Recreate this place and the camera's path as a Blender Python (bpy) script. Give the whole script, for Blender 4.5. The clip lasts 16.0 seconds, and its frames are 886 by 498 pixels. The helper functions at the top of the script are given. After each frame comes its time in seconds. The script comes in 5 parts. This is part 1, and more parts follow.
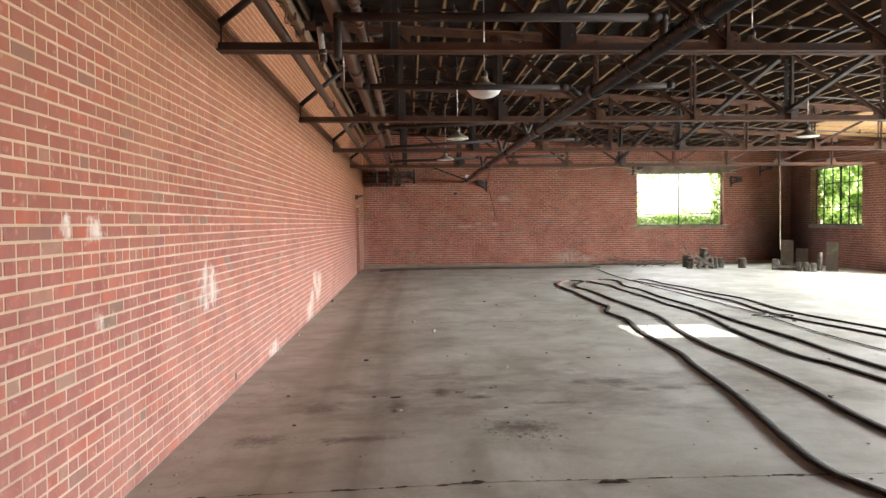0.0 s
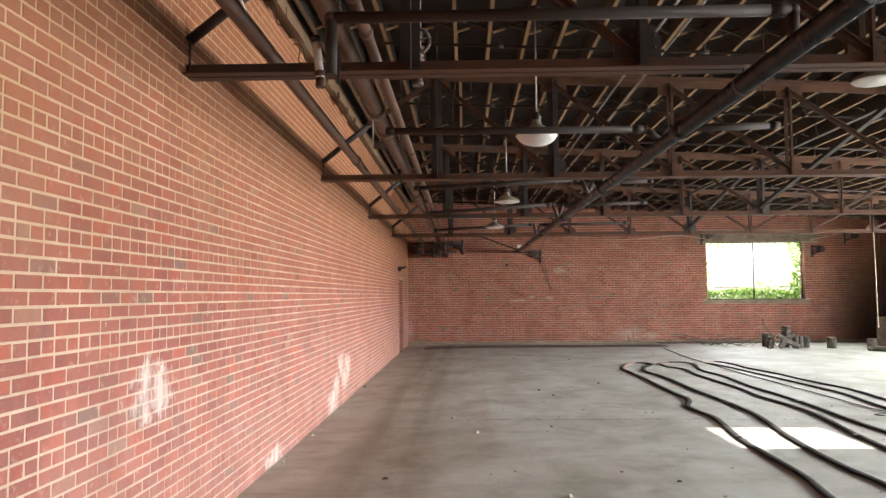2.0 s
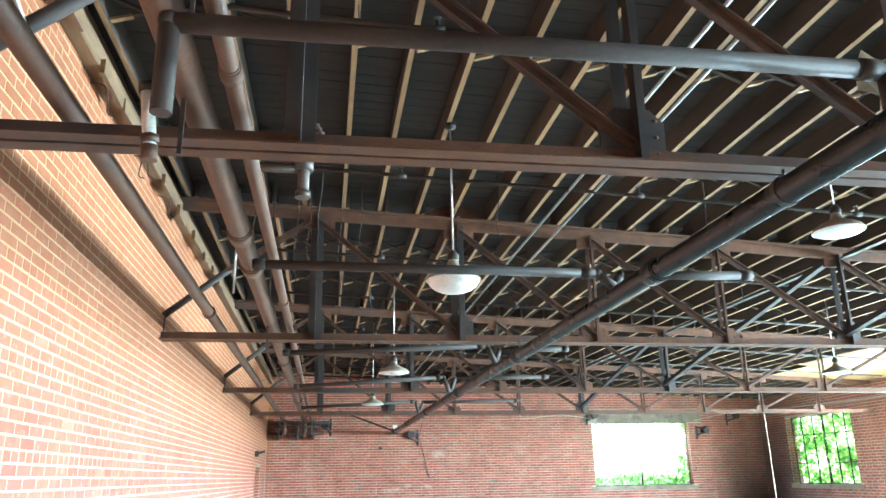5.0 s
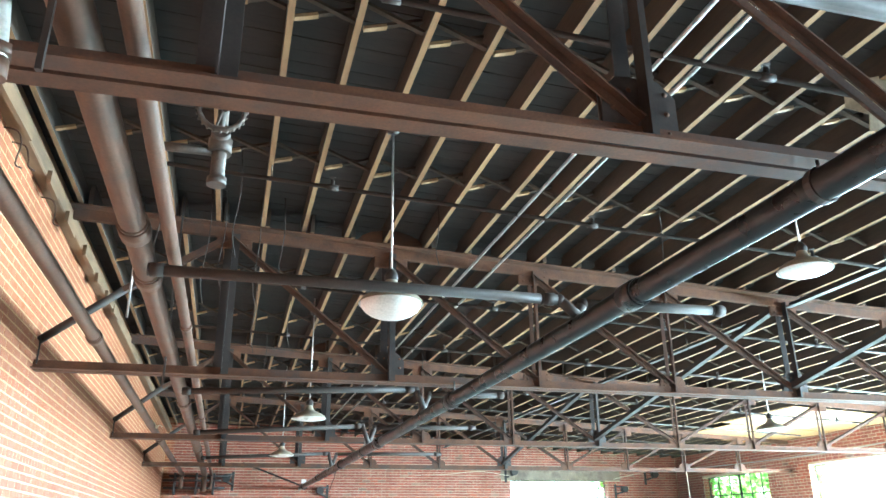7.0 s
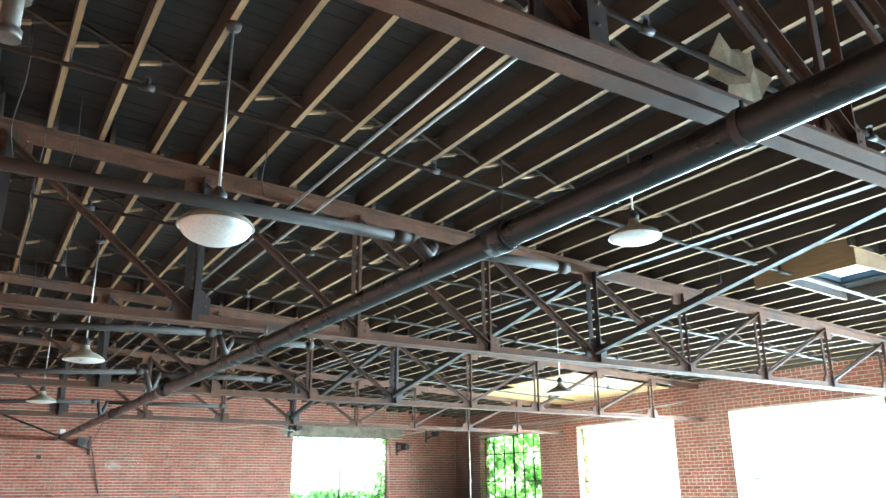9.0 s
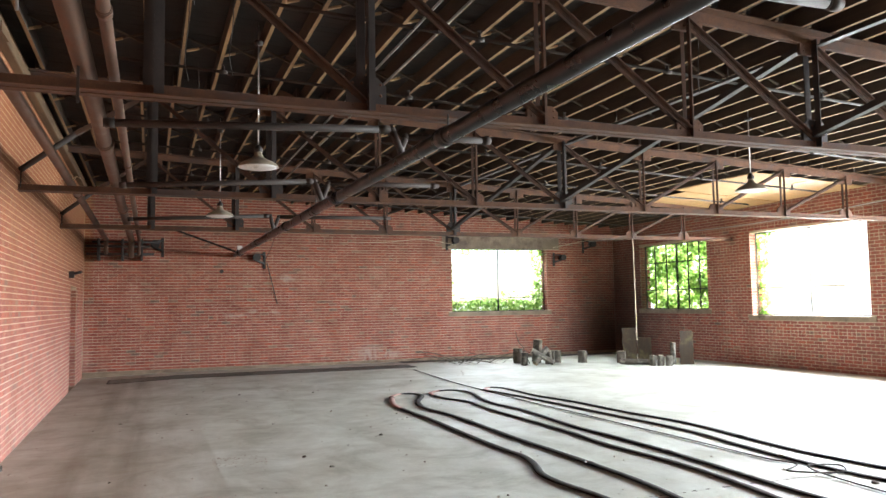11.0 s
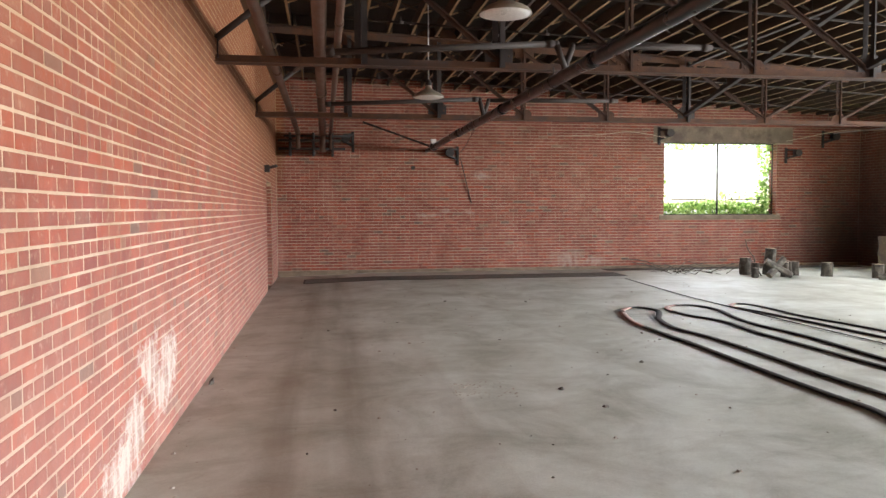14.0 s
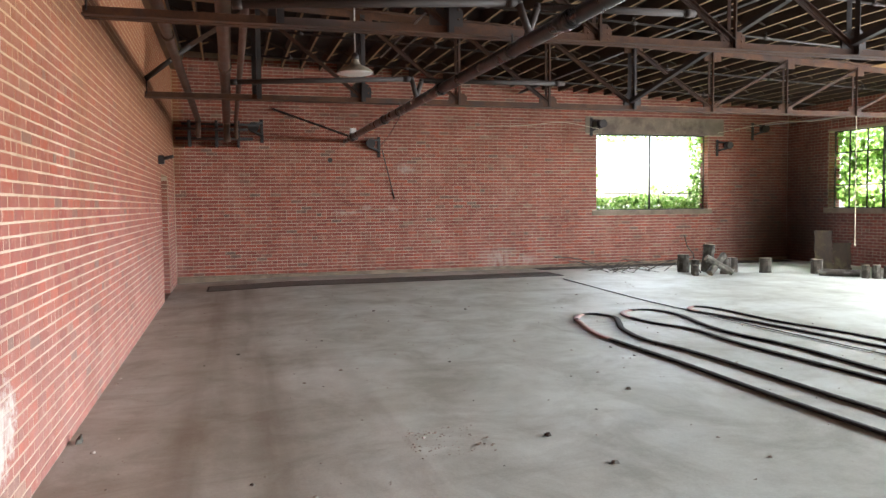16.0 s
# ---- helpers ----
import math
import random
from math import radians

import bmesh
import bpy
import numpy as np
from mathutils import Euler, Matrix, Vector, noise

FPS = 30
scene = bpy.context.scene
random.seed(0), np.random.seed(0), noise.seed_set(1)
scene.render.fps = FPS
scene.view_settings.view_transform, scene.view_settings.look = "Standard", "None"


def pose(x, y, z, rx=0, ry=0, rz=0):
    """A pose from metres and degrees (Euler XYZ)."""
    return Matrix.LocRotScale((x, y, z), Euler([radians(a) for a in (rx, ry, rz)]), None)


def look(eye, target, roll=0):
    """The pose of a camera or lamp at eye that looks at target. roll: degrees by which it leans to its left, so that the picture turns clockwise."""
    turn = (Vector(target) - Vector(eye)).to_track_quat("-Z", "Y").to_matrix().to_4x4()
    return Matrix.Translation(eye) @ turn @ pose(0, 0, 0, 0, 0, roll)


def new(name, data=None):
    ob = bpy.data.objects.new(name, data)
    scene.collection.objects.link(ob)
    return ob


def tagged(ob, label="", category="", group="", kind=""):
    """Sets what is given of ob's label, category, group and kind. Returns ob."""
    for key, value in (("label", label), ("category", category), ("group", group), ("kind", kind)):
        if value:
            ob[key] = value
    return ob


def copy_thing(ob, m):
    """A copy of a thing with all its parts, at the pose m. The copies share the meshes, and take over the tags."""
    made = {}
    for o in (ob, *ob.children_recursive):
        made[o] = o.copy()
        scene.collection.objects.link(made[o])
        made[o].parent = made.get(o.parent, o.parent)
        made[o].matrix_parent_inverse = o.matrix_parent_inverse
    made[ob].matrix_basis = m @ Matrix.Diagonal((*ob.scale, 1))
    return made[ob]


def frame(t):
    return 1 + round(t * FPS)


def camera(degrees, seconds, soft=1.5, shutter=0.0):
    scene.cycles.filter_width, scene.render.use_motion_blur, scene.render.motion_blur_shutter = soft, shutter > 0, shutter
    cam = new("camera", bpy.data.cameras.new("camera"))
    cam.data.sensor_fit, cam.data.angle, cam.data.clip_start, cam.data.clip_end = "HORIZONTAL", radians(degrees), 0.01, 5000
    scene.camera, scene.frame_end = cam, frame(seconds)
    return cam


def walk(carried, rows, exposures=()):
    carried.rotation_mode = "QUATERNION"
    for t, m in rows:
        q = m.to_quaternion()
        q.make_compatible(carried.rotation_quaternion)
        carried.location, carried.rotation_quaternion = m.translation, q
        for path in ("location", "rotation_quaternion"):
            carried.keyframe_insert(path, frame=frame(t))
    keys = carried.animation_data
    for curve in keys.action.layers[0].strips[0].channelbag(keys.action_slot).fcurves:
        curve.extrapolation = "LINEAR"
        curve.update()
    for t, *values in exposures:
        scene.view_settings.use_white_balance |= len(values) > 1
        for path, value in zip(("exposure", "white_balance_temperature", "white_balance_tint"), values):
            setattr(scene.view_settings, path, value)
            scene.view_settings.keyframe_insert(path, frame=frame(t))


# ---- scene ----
cam = camera(61.0, 16.0)
PATH = [
    (0, (0.041, 0.096, 1.561), (0.124, 2.093, 1.491), -0.5),
    (0.5, (0.118, 0.562, 1.554), (0.116, 2.561, 1.484), -0.4),
    (1, (0.175, 1.041, 1.555), (0.2, 3.04, 1.498), -0.2),
    (1.5, (0.252, 1.522, 1.575), (0.186, 3.521, 1.576), -0.2),
    (2, (0.23, 1.98, 1.604), (0.172, 3.976, 1.727), -0.4),
    (2.5, (0.218, 2.351, 1.636), (0.229, 4.342, 1.826), -0.9),
    (3, (0.216, 2.674, 1.656), (0.188, 4.642, 2.01), -0.8),
    (3.5, (0.157, 2.97, 1.687), (0.165, 4.92, 2.135), -0.9),
    (4, (0.047, 3.315, 1.736), (0.2, 5.234, 2.279), -2.3),
    (4.2, (0.04, 3.437, 1.749), (0.216, 5.356, 2.283), -2.1),
    (6.3, (-0.028, 4.581, 1.753), (0.423, 6.41, 2.428), -0.5),
    (6.5, (0.007, 4.604, 1.757), (0.439, 6.441, 2.421), -0.1),
    (7, (0.013, 4.854, 1.77), (0.514, 6.655, 2.481), -0.7),
    (7.5, (0.035, 5.012, 1.78), (0.811, 6.727, 2.455), -0.1),
    (8, (-0.031, 5.128, 1.8), (0.926, 6.746, 2.483), -0.8),
    (8.2, (-0.092, 5.216, 1.8), (0.925, 6.795, 2.488), -1.1),
    (10.3, (-0.074, 5.884, 1.722), (0.729, 7.691, 2.02), 0.7),
    (10.5, (-0.092, 5.985, 1.704), (0.639, 7.83, 1.95), 0.9),
    (11, (-0.144, 6.376, 1.659), (0.581, 8.234, 1.803), -0.9),
    (11.5, (-0.242, 6.637, 1.627), (0.428, 8.521, 1.651), -0.4),
    (12, (-0.357, 7.026, 1.626), (0.204, 8.946, 1.62), -2.0),
    (12.5, (-0.471, 7.349, 1.606), (0.006, 9.291, 1.563), -1.3),
    (13, (-0.537, 7.754, 1.602), (-0.07, 9.697, 1.531), -1.4),
    (13.5, (-0.524, 8.157, 1.578), (-0.149, 10.12, 1.5), -0.7),
    (14, (-0.556, 8.537, 1.562), (-0.246, 10.51, 1.457), -0.2),
    (14.5, (-0.603, 8.895, 1.6), (-0.245, 10.861, 1.515), -0.9),
    (15, (-0.583, 9.338, 1.57), (-0.202, 11.298, 1.469), -0.8),
    (15.5, (-0.575, 9.708, 1.567), (-0.182, 11.665, 1.436), 0.0),
    (16, (-0.576, 10.132, 1.559), (-0.032, 12.054, 1.443), -0.6),
]
EXPOSURES = [(0, 1.62, 6500, 13), (1.5, 1.60, 6450, 13), (3.0, 2.28, 6000, 6), (4.0, 2.9, 4950, -13), (6.5, 3.42, 4700, -13), (8.2, 3.22, 4700, -13), (10.5, 2.2, 5450, -2), (11.5, 1.70, 6450, 16), (12.5, 1.56, 6600, 18), (14.5, 1.68, 6150, 11), (16, 1.74, 5950, 10)]
walk(cam, [(t, look(eye, target, roll)) for t, eye, target, roll in PATH], EXPOSURES)
SUN_POWER, EAST_WATTS, NORTH_WATTS = 5.0, 1060.0, 170.0

# ---------------------------------------------------------------- light
world = bpy.data.worlds.new("sky")
scene.world = world
world.use_nodes = True
_n = world.node_tree.nodes
_sky = _n.new("ShaderNodeTexSky")
_sky.sky_type = "NISHITA"
_sky.sun_disc = False
_sky.sun_elevation = radians(40)
_sky.sun_rotation = radians(88)
world.node_tree.links.new(_sky.outputs[0], _n["Background"].inputs[0])
_n["Background"].inputs[1].default_value = 0.15

_sun = bpy.data.lights.new("sun", "SUN")
_sun.energy = SUN_POWER
_sun.angle = radians(0.5)
_sun.color = (1.0, 0.95, 0.86)
new("sun", _sun).matrix_world = look((0, 0, 0), (-1.0, 0.03, -0.84))


def window_light(name, centre, target, wide, high, watts):
    """The daylight of the overcast-bright outdoors that comes in by one window."""
    lamp = bpy.data.lights.new(name, "AREA")
    lamp.shape, lamp.size, lamp.size_y, lamp.energy = "RECTANGLE", wide, high, watts
    lamp.color = (1.0, 0.985, 0.955)
    m = look(centre, target)
    new(name, lamp).matrix_world = m


# plan of the hall
X0, X1, Y0, Y1 = -1.70, 13.94, -4.40, 27.20
EAST_WINDOWS = [(22.78, 25.76, 1.38, 3.30), (17.85, 21.20, 1.24, 3.30), (12.95, 16.30, 1.24, 3.30),
                (8.05, 11.40, 1.24, 3.30), (3.15, 6.50, 1.24, 3.30), (-1.75, 1.60, 1.24, 3.30)]
NORTH_WINDOW = (8.25, 11.47, 1.385, 3.30)
TRUSS_Y = [-2.70, 2.20, 7.10, 12.02, 17.02, 21.78]
HOLE = (7.94, 9.78, 9.80, 11.02)

for _a, _b, _c, _d in EAST_WINDOWS:
    window_light("window_light", (X1 + 1.5, (_a + _b) / 2, 2.95), (X1 - 6.0, (_a + _b) / 2, 0.15), _b - _a + 0.9, 2.9, EAST_WATTS * (0.12 if _a > 22 else 0.75 if _a > 17 else 0.35 if _a < 0 else 0.8 if _a < 5 else 1.0))
window_light("window_light", ((NORTH_WINDOW[0] + NORTH_WINDOW[1]) / 2, Y1 + 1.25, 3.85), (9.4, Y1 - 6.5, 0.0), 4.0, 2.6, NORTH_WATTS)


def ground(x):
    """Height of the slab: it dips towards the west wall."""
    return -0.070 * min(max((0.55 - x) / 2.25, 0.0), 1.0)


def under(x):
    """Height of the joists' lower edge: the roof falls gently to the east."""
    return 4.64 - 0.046 * x


# ---------------------------------------------------------------- materials
def material(name):
    m = bpy.data.materials.new(name)
    m.use_nodes = True
    nt = m.node_tree
    return m, nt, nt.nodes["Principled BSDF"]


def node(nt, kind, **values):
    n = nt.nodes.new(kind)
    for k, v in values.items():
        n.inputs[k.replace("_", " ")].default_value = v
    return n


def position(nt, stretch=(1, 1, 1)):
    g = nt.nodes.new("ShaderNodeNewGeometry")
    v = nt.nodes.new("ShaderNodeVectorMath")
    v.operation = "MULTIPLY"
    v.inputs[1].default_value = stretch
    nt.links.new(g.outputs["Position"], v.inputs[0])
    return v.outputs[0]


def noisy(nt, scale, detail=4.0, rough=0.55, stretch=(1, 1, 1), distortion=0.0):
    n = node(nt, "ShaderNodeTexNoise", Scale=scale, Detail=detail, Roughness=rough, Distortion=distortion)
    nt.links.new(position(nt, stretch), n.inputs["Vector"])
    return n.outputs["Fac"]


def ramp(nt, source, stops):
    r = nt.nodes.new("ShaderNodeValToRGB")
    e = r.color_ramp.elements
    while len(e) < len(stops):
        e.new(0.5)
    for el, (at, col) in zip(e, stops):
        el.position = at
        el.color = (*col, 1) if len(col) == 3 else col
    nt.links.new(source, r.inputs[0])
    return r.outputs[0]


def grey(v):
    return (v, v, v)


def mix(nt, fac, a, b, blend="MIX"):
    m = nt.nodes.new("ShaderNodeMix")
    m.data_type, m.blend_type = "RGBA", blend
    for sock, val in ((m.inputs[0], fac), (m.inputs[6], a), (m.inputs[7], b)):
        if isinstance(val, (int, float)):
            sock.default_value = val
        elif isinstance(val, tuple):
            sock.default_value = (*val, 1)
        else:
            nt.links.new(val, sock)
    return m.outputs[2]


def sums(nt, op, a, b=0.0):
    m = nt.nodes.new("ShaderNodeMath")
    m.operation = op
    for sock, val in ((m.inputs[0], a), (m.inputs[1], b)):
        if isinstance(val, (int, float)):
            sock.default_value = val
        else:
            nt.links.new(val, sock)
    return m.outputs[0]


def relief(nt, bsdf, height, strength=0.3, distance=0.01):
    b = node(nt, "ShaderNodeBump", Strength=strength, Distance=distance)
    nt.links.new(height, b.inputs["Height"])
    nt.links.new(b.outputs[0], bsdf.inputs["Normal"])


def surface(name, dark, light, scale=6.0, rough=(0.6, 0.85), metal=0.0, bump=0.25, fine=60.0, stretch=(1, 1, 1), stain=None, stain_scale=1.5):
    """A plain surface with coarse mottling, fine grain and, where given, patches of another colour."""
    m, nt, b = material(name)
    coarse = noisy(nt, scale, 5.0, 0.6, stretch)
    grain = noisy(nt, fine, 3.0, 0.6, stretch)
    col = ramp(nt, coarse, [(0.3, dark), (0.7, light)])
    col = mix(nt, 0.35, col, ramp(nt, grain, [(0.3, grey(0.35)), (0.7, grey(1.0))]), "MULTIPLY")
    if stain:
        mask = ramp(nt, noisy(nt, stain_scale, 6.0, 0.65), [(0.52, grey(0)), (0.66, grey(1))])
        col = mix(nt, mask, col, stain)
    nt.links.new(col, b.inputs["Base Color"])
    nt.links.new(ramp(nt, coarse, [(0.3, grey(rough[0])), (0.7, grey(rough[1]))]), b.inputs["Roughness"])
    b.inputs["Metallic"].default_value = metal
    relief(nt, b, grain, bump, 0.004)
    return m


def ellipse_mask(nt, centre, radii, edge, torn=2.2, core=0.72):
    """A blotch round a place, with a torn outline."""
    g = nt.nodes.new("ShaderNodeNewGeometry")
    v = nt.nodes.new("ShaderNodeVectorMath")
    v.operation = "SUBTRACT"
    v.inputs[1].default_value = centre
    nt.links.new(g.outputs["Position"], v.inputs[0])
    s = nt.nodes.new("ShaderNodeVectorMath")
    s.operation = "DIVIDE"
    s.inputs[1].default_value = radii
    nt.links.new(v.outputs[0], s.inputs[0])
    ln = nt.nodes.new("ShaderNodeVectorMath")
    ln.operation = "LENGTH"
    nt.links.new(s.outputs[0], ln.inputs[0])
    d = sums(nt, "ADD", ln.outputs["Value"], sums(nt, "MULTIPLY", sums(nt, "SUBTRACT", edge, 0.5), torn))
    return ramp(nt, d, [(core, grey(1)), (1.0, grey(0))])


def limewash(nt):
    """White blotches of old paint and salts on the brickwork, at their places on the walls."""
    edge = noisy(nt, 9.0, 6.0, 0.7)
    total = None
    for c, r in (((-1.7, 6.60, 1.02), (0.2, 0.34, 0.20)), ((-1.7, 4.31, 1.53), (0.2, 0.13, 0.09)), ((-1.7, 3.95, 1.55), (0.2, 0.07, 0.08)), ((-1.7, 4.33, 1.02), (0.2, 0.07, 0.07)),
                 ((-1.7, 12.95, 0.08), (0.2, 0.48, 0.20)), ((-1.7, 13.25, 0.26), (0.2, 0.30, 0.18)), ((-1.7, 13.65, 0.56), (0.2, 0.34, 0.20)), ((-1.7, 14.25, 0.44), (0.2, 0.34, 0.26)),
                 ((-1.7, 13.95, 0.32), (0.2, 0.34, 0.20)), ((-1.7, 9.65, 0.0), (0.2, 0.45, 0.12))):
        m = ellipse_mask(nt, c, r, edge, 3.0, 0.5)
        total = m if total is None else sums(nt, "MAXIMUM", total, m)
    for c, r in (((2.0, 27.2, 1.42), (0.42, 0.2, 0.08)), ((2.45, 27.2, 1.52), (0.16, 0.2, 0.07)), ((3.06, 27.2, 1.49), (0.20, 0.2, 0.07)), ((5.65, 27.2, 0.28), (0.55, 0.2, 0.34)), ((6.4, 27.2, 0.22), (0.35, 0.2, 0.16)), ((3.35, 27.2, 2.42), (0.30, 0.2, 0.16))):
        total = sums(nt, "MAXIMUM", total, sums(nt, "MULTIPLY", ellipse_mask(nt, c, r, edge, 2.2, 0.2), 0.42))
    return total


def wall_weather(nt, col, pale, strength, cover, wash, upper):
    """Pale bloom low on the wall, a darker orange-brown tint high up, both patchy."""
    g = nt.nodes.new("ShaderNodeNewGeometry")
    sep = nt.nodes.new("ShaderNodeSeparateXYZ")
    nt.links.new(g.outputs["Position"], sep.inputs[0])
    patch = noisy(nt, 1.1, 6.0, 0.65, (1, 1, 0.45))
    bloom = ramp(nt, patch, [(0.52, grey(0)), (0.78, grey(0.22 * strength))])
    col = mix(nt, bloom, col, pale)
    grime = ramp(nt, noisy(nt, 1.7, 6.0, 0.7, (1, 1, 0.7)), [(0.32, (0.58, 0.50, 0.46)), (0.56, (1, 1, 1))])
    col = mix(nt, 0.6, col, grime, "MULTIPLY")
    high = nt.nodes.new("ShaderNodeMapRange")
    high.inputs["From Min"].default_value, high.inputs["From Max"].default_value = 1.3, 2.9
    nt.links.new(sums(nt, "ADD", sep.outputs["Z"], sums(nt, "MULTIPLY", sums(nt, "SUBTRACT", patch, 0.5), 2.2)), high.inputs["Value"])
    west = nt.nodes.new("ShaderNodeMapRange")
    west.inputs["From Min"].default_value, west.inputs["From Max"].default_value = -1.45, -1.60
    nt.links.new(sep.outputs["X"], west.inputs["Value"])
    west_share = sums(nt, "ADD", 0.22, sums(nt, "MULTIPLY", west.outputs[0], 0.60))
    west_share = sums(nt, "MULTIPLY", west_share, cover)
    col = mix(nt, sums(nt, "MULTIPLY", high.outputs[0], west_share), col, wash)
    # salts that rise from the ground into the lower courses
    low = nt.nodes.new("ShaderNodeMapRange")
    low.inputs["From Min"].default_value, low.inputs["From Max"].default_value = 1.75, 0.25
    nt.links.new(sums(nt, "ADD", sep.outputs["Z"], sums(nt, "MULTIPLY", sums(nt, "SUBTRACT", patch, 0.5), 1.6)), low.inputs["Value"])
    salts = sums(nt, "MULTIPLY", sums(nt, "MULTIPLY", low.outputs[0], sums(nt, "ADD", 0.12, sums(nt, "MULTIPLY", west.outputs[0], 0.88))), ramp(nt, noisy(nt, 2.6, 6.0, 0.7, (1, 1, 0.5)), [(0.30, grey(0.10)), (0.68, grey(0.30))]))
    col = mix(nt, salts, col, (0.66, 0.42, 0.36))
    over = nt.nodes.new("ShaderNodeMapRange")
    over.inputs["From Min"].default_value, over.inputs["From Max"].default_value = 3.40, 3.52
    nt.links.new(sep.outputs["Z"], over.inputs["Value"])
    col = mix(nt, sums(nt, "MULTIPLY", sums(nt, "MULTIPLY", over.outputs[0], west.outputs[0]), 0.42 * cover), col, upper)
    # soot in the corner, and the shade there painted in with it
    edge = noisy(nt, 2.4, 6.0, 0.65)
    soot_and_shade = sums(nt, "MAXIMUM", ellipse_mask(nt, (13.6, 27.2, 0.5), (2.3, 0.9, 3.1), edge, 0.5, 0.1), ellipse_mask(nt, (13.94, 26.6, 0.9), (0.6, 2.9, 3.6), edge, 0.5, 0.1))
    col = mix(nt, sums(nt, "MULTIPLY", soot_and_shade, 0.86), col, (0.03, 0.022, 0.02))
    streaky = ramp(nt, noisy(nt, 11.0, 5.0, 0.7, (1, 1, 0.3)), [(0.36, grey(0.16)), (0.56, grey(0.92))])
    return mix(nt, sums(nt, "MULTIPLY", limewash(nt), streaky), col, (0.56, 0.51, 0.46))


def brick_material():
    m, nt, b = material("fired_brick")
    g = nt.nodes.new("ShaderNodeNewGeometry")
    o = nt.nodes.new("ShaderNodeObjectInfo")
    pick = sums(nt, "FRACT", sums(nt, "ADD", g.outputs["Random Per Island"], o.outputs["Random"]))
    col = ramp(nt, pick, [(0.0, (0.18, 0.11, 0.088)), (0.025, (0.225, 0.105, 0.08)), (0.055, (0.285, 0.072, 0.052)), (0.35, (0.34, 0.095, 0.066)),
                          (0.55, (0.255, 0.052, 0.038)), (0.75, (0.365, 0.100, 0.066)), (0.96, (0.40, 0.08, 0.042)), (1.0, (0.31, 0.18, 0.13))])
    grain = noisy(nt, 70.0, 4.0, 0.7)
    blot = noisy(nt, 9.0, 5.0, 0.65)
    col = mix(nt, 0.8, col, ramp(nt, blot, [(0.3, (0.55, 0.52, 0.50)), (0.65, (1, 1, 1))]), "MULTIPLY")
    col = mix(nt, 0.30, col, ramp(nt, grain, [(0.3, grey(0.45)), (0.65, grey(1))]), "MULTIPLY")
    smear = ramp(nt, noisy(nt, 16.0, 7.0, 0.72), [(0.57, grey(0)), (0.70, grey(0.48))])
    col = mix(nt, smear, col, (0.56, 0.40, 0.31))
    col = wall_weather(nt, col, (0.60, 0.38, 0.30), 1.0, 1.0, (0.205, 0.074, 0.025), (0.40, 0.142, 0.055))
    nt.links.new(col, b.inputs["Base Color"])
    nt.links.new(ramp(nt, blot, [(0.3, grey(0.62)), (0.7, grey(0.9))]), b.inputs["Roughness"])
    relief(nt, b, sums(nt, "ADD", grain, blot), 0.35, 0.006)
    return m


def mortar_material():
    m, nt, b = material("lime_mortar")
    grain = noisy(nt, 90.0, 4.0, 0.7)
    blot = noisy(nt, 2.2, 5.0, 0.6)
    col = ramp(nt, blot, [(0.3, (0.42, 0.32, 0.225)), (0.7, (0.60, 0.48, 0.37))])
    col = mix(nt, 0.35, col, ramp(nt, grain, [(0.3, grey(0.5)), (0.7, grey(1))]), "MULTIPLY")
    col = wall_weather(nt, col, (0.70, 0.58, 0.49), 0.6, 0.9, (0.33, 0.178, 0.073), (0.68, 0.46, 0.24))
    nt.links.new(col, b.inputs["Base Color"])
    b.inputs["Roughness"].default_value = 0.92
    relief(nt, b, grain, 0.5, 0.006)
    return m


# oil and soot smudges on the floor: place, half sizes
SMUDGES = [((2.0, 7.27), (0.20, 0.26)), ((1.66, 7.3), (0.12, 0.12)), ((2.16, 6.95), (0.16, 0.10)), ((2.45, 7.0), (0.22, 0.12)), ((2.8, 7.1), (0.14, 0.10)), ((-0.1, 6.6), (0.14, 0.34)),
           ((-0.75, 6.6), (0.28, 0.22)), ((-1.1, 5.7), (0.26, 0.18)), ((0.84, 5.75), (0.34, 0.26)), ((0.62, 6.75), (0.16, 0.10)), ((0.3, 7.0), (0.12, 0.2)), ((1.3, 6.5), (0.3, 0.07)), ((-0.4, 5.6), (0.4, 0.12))]


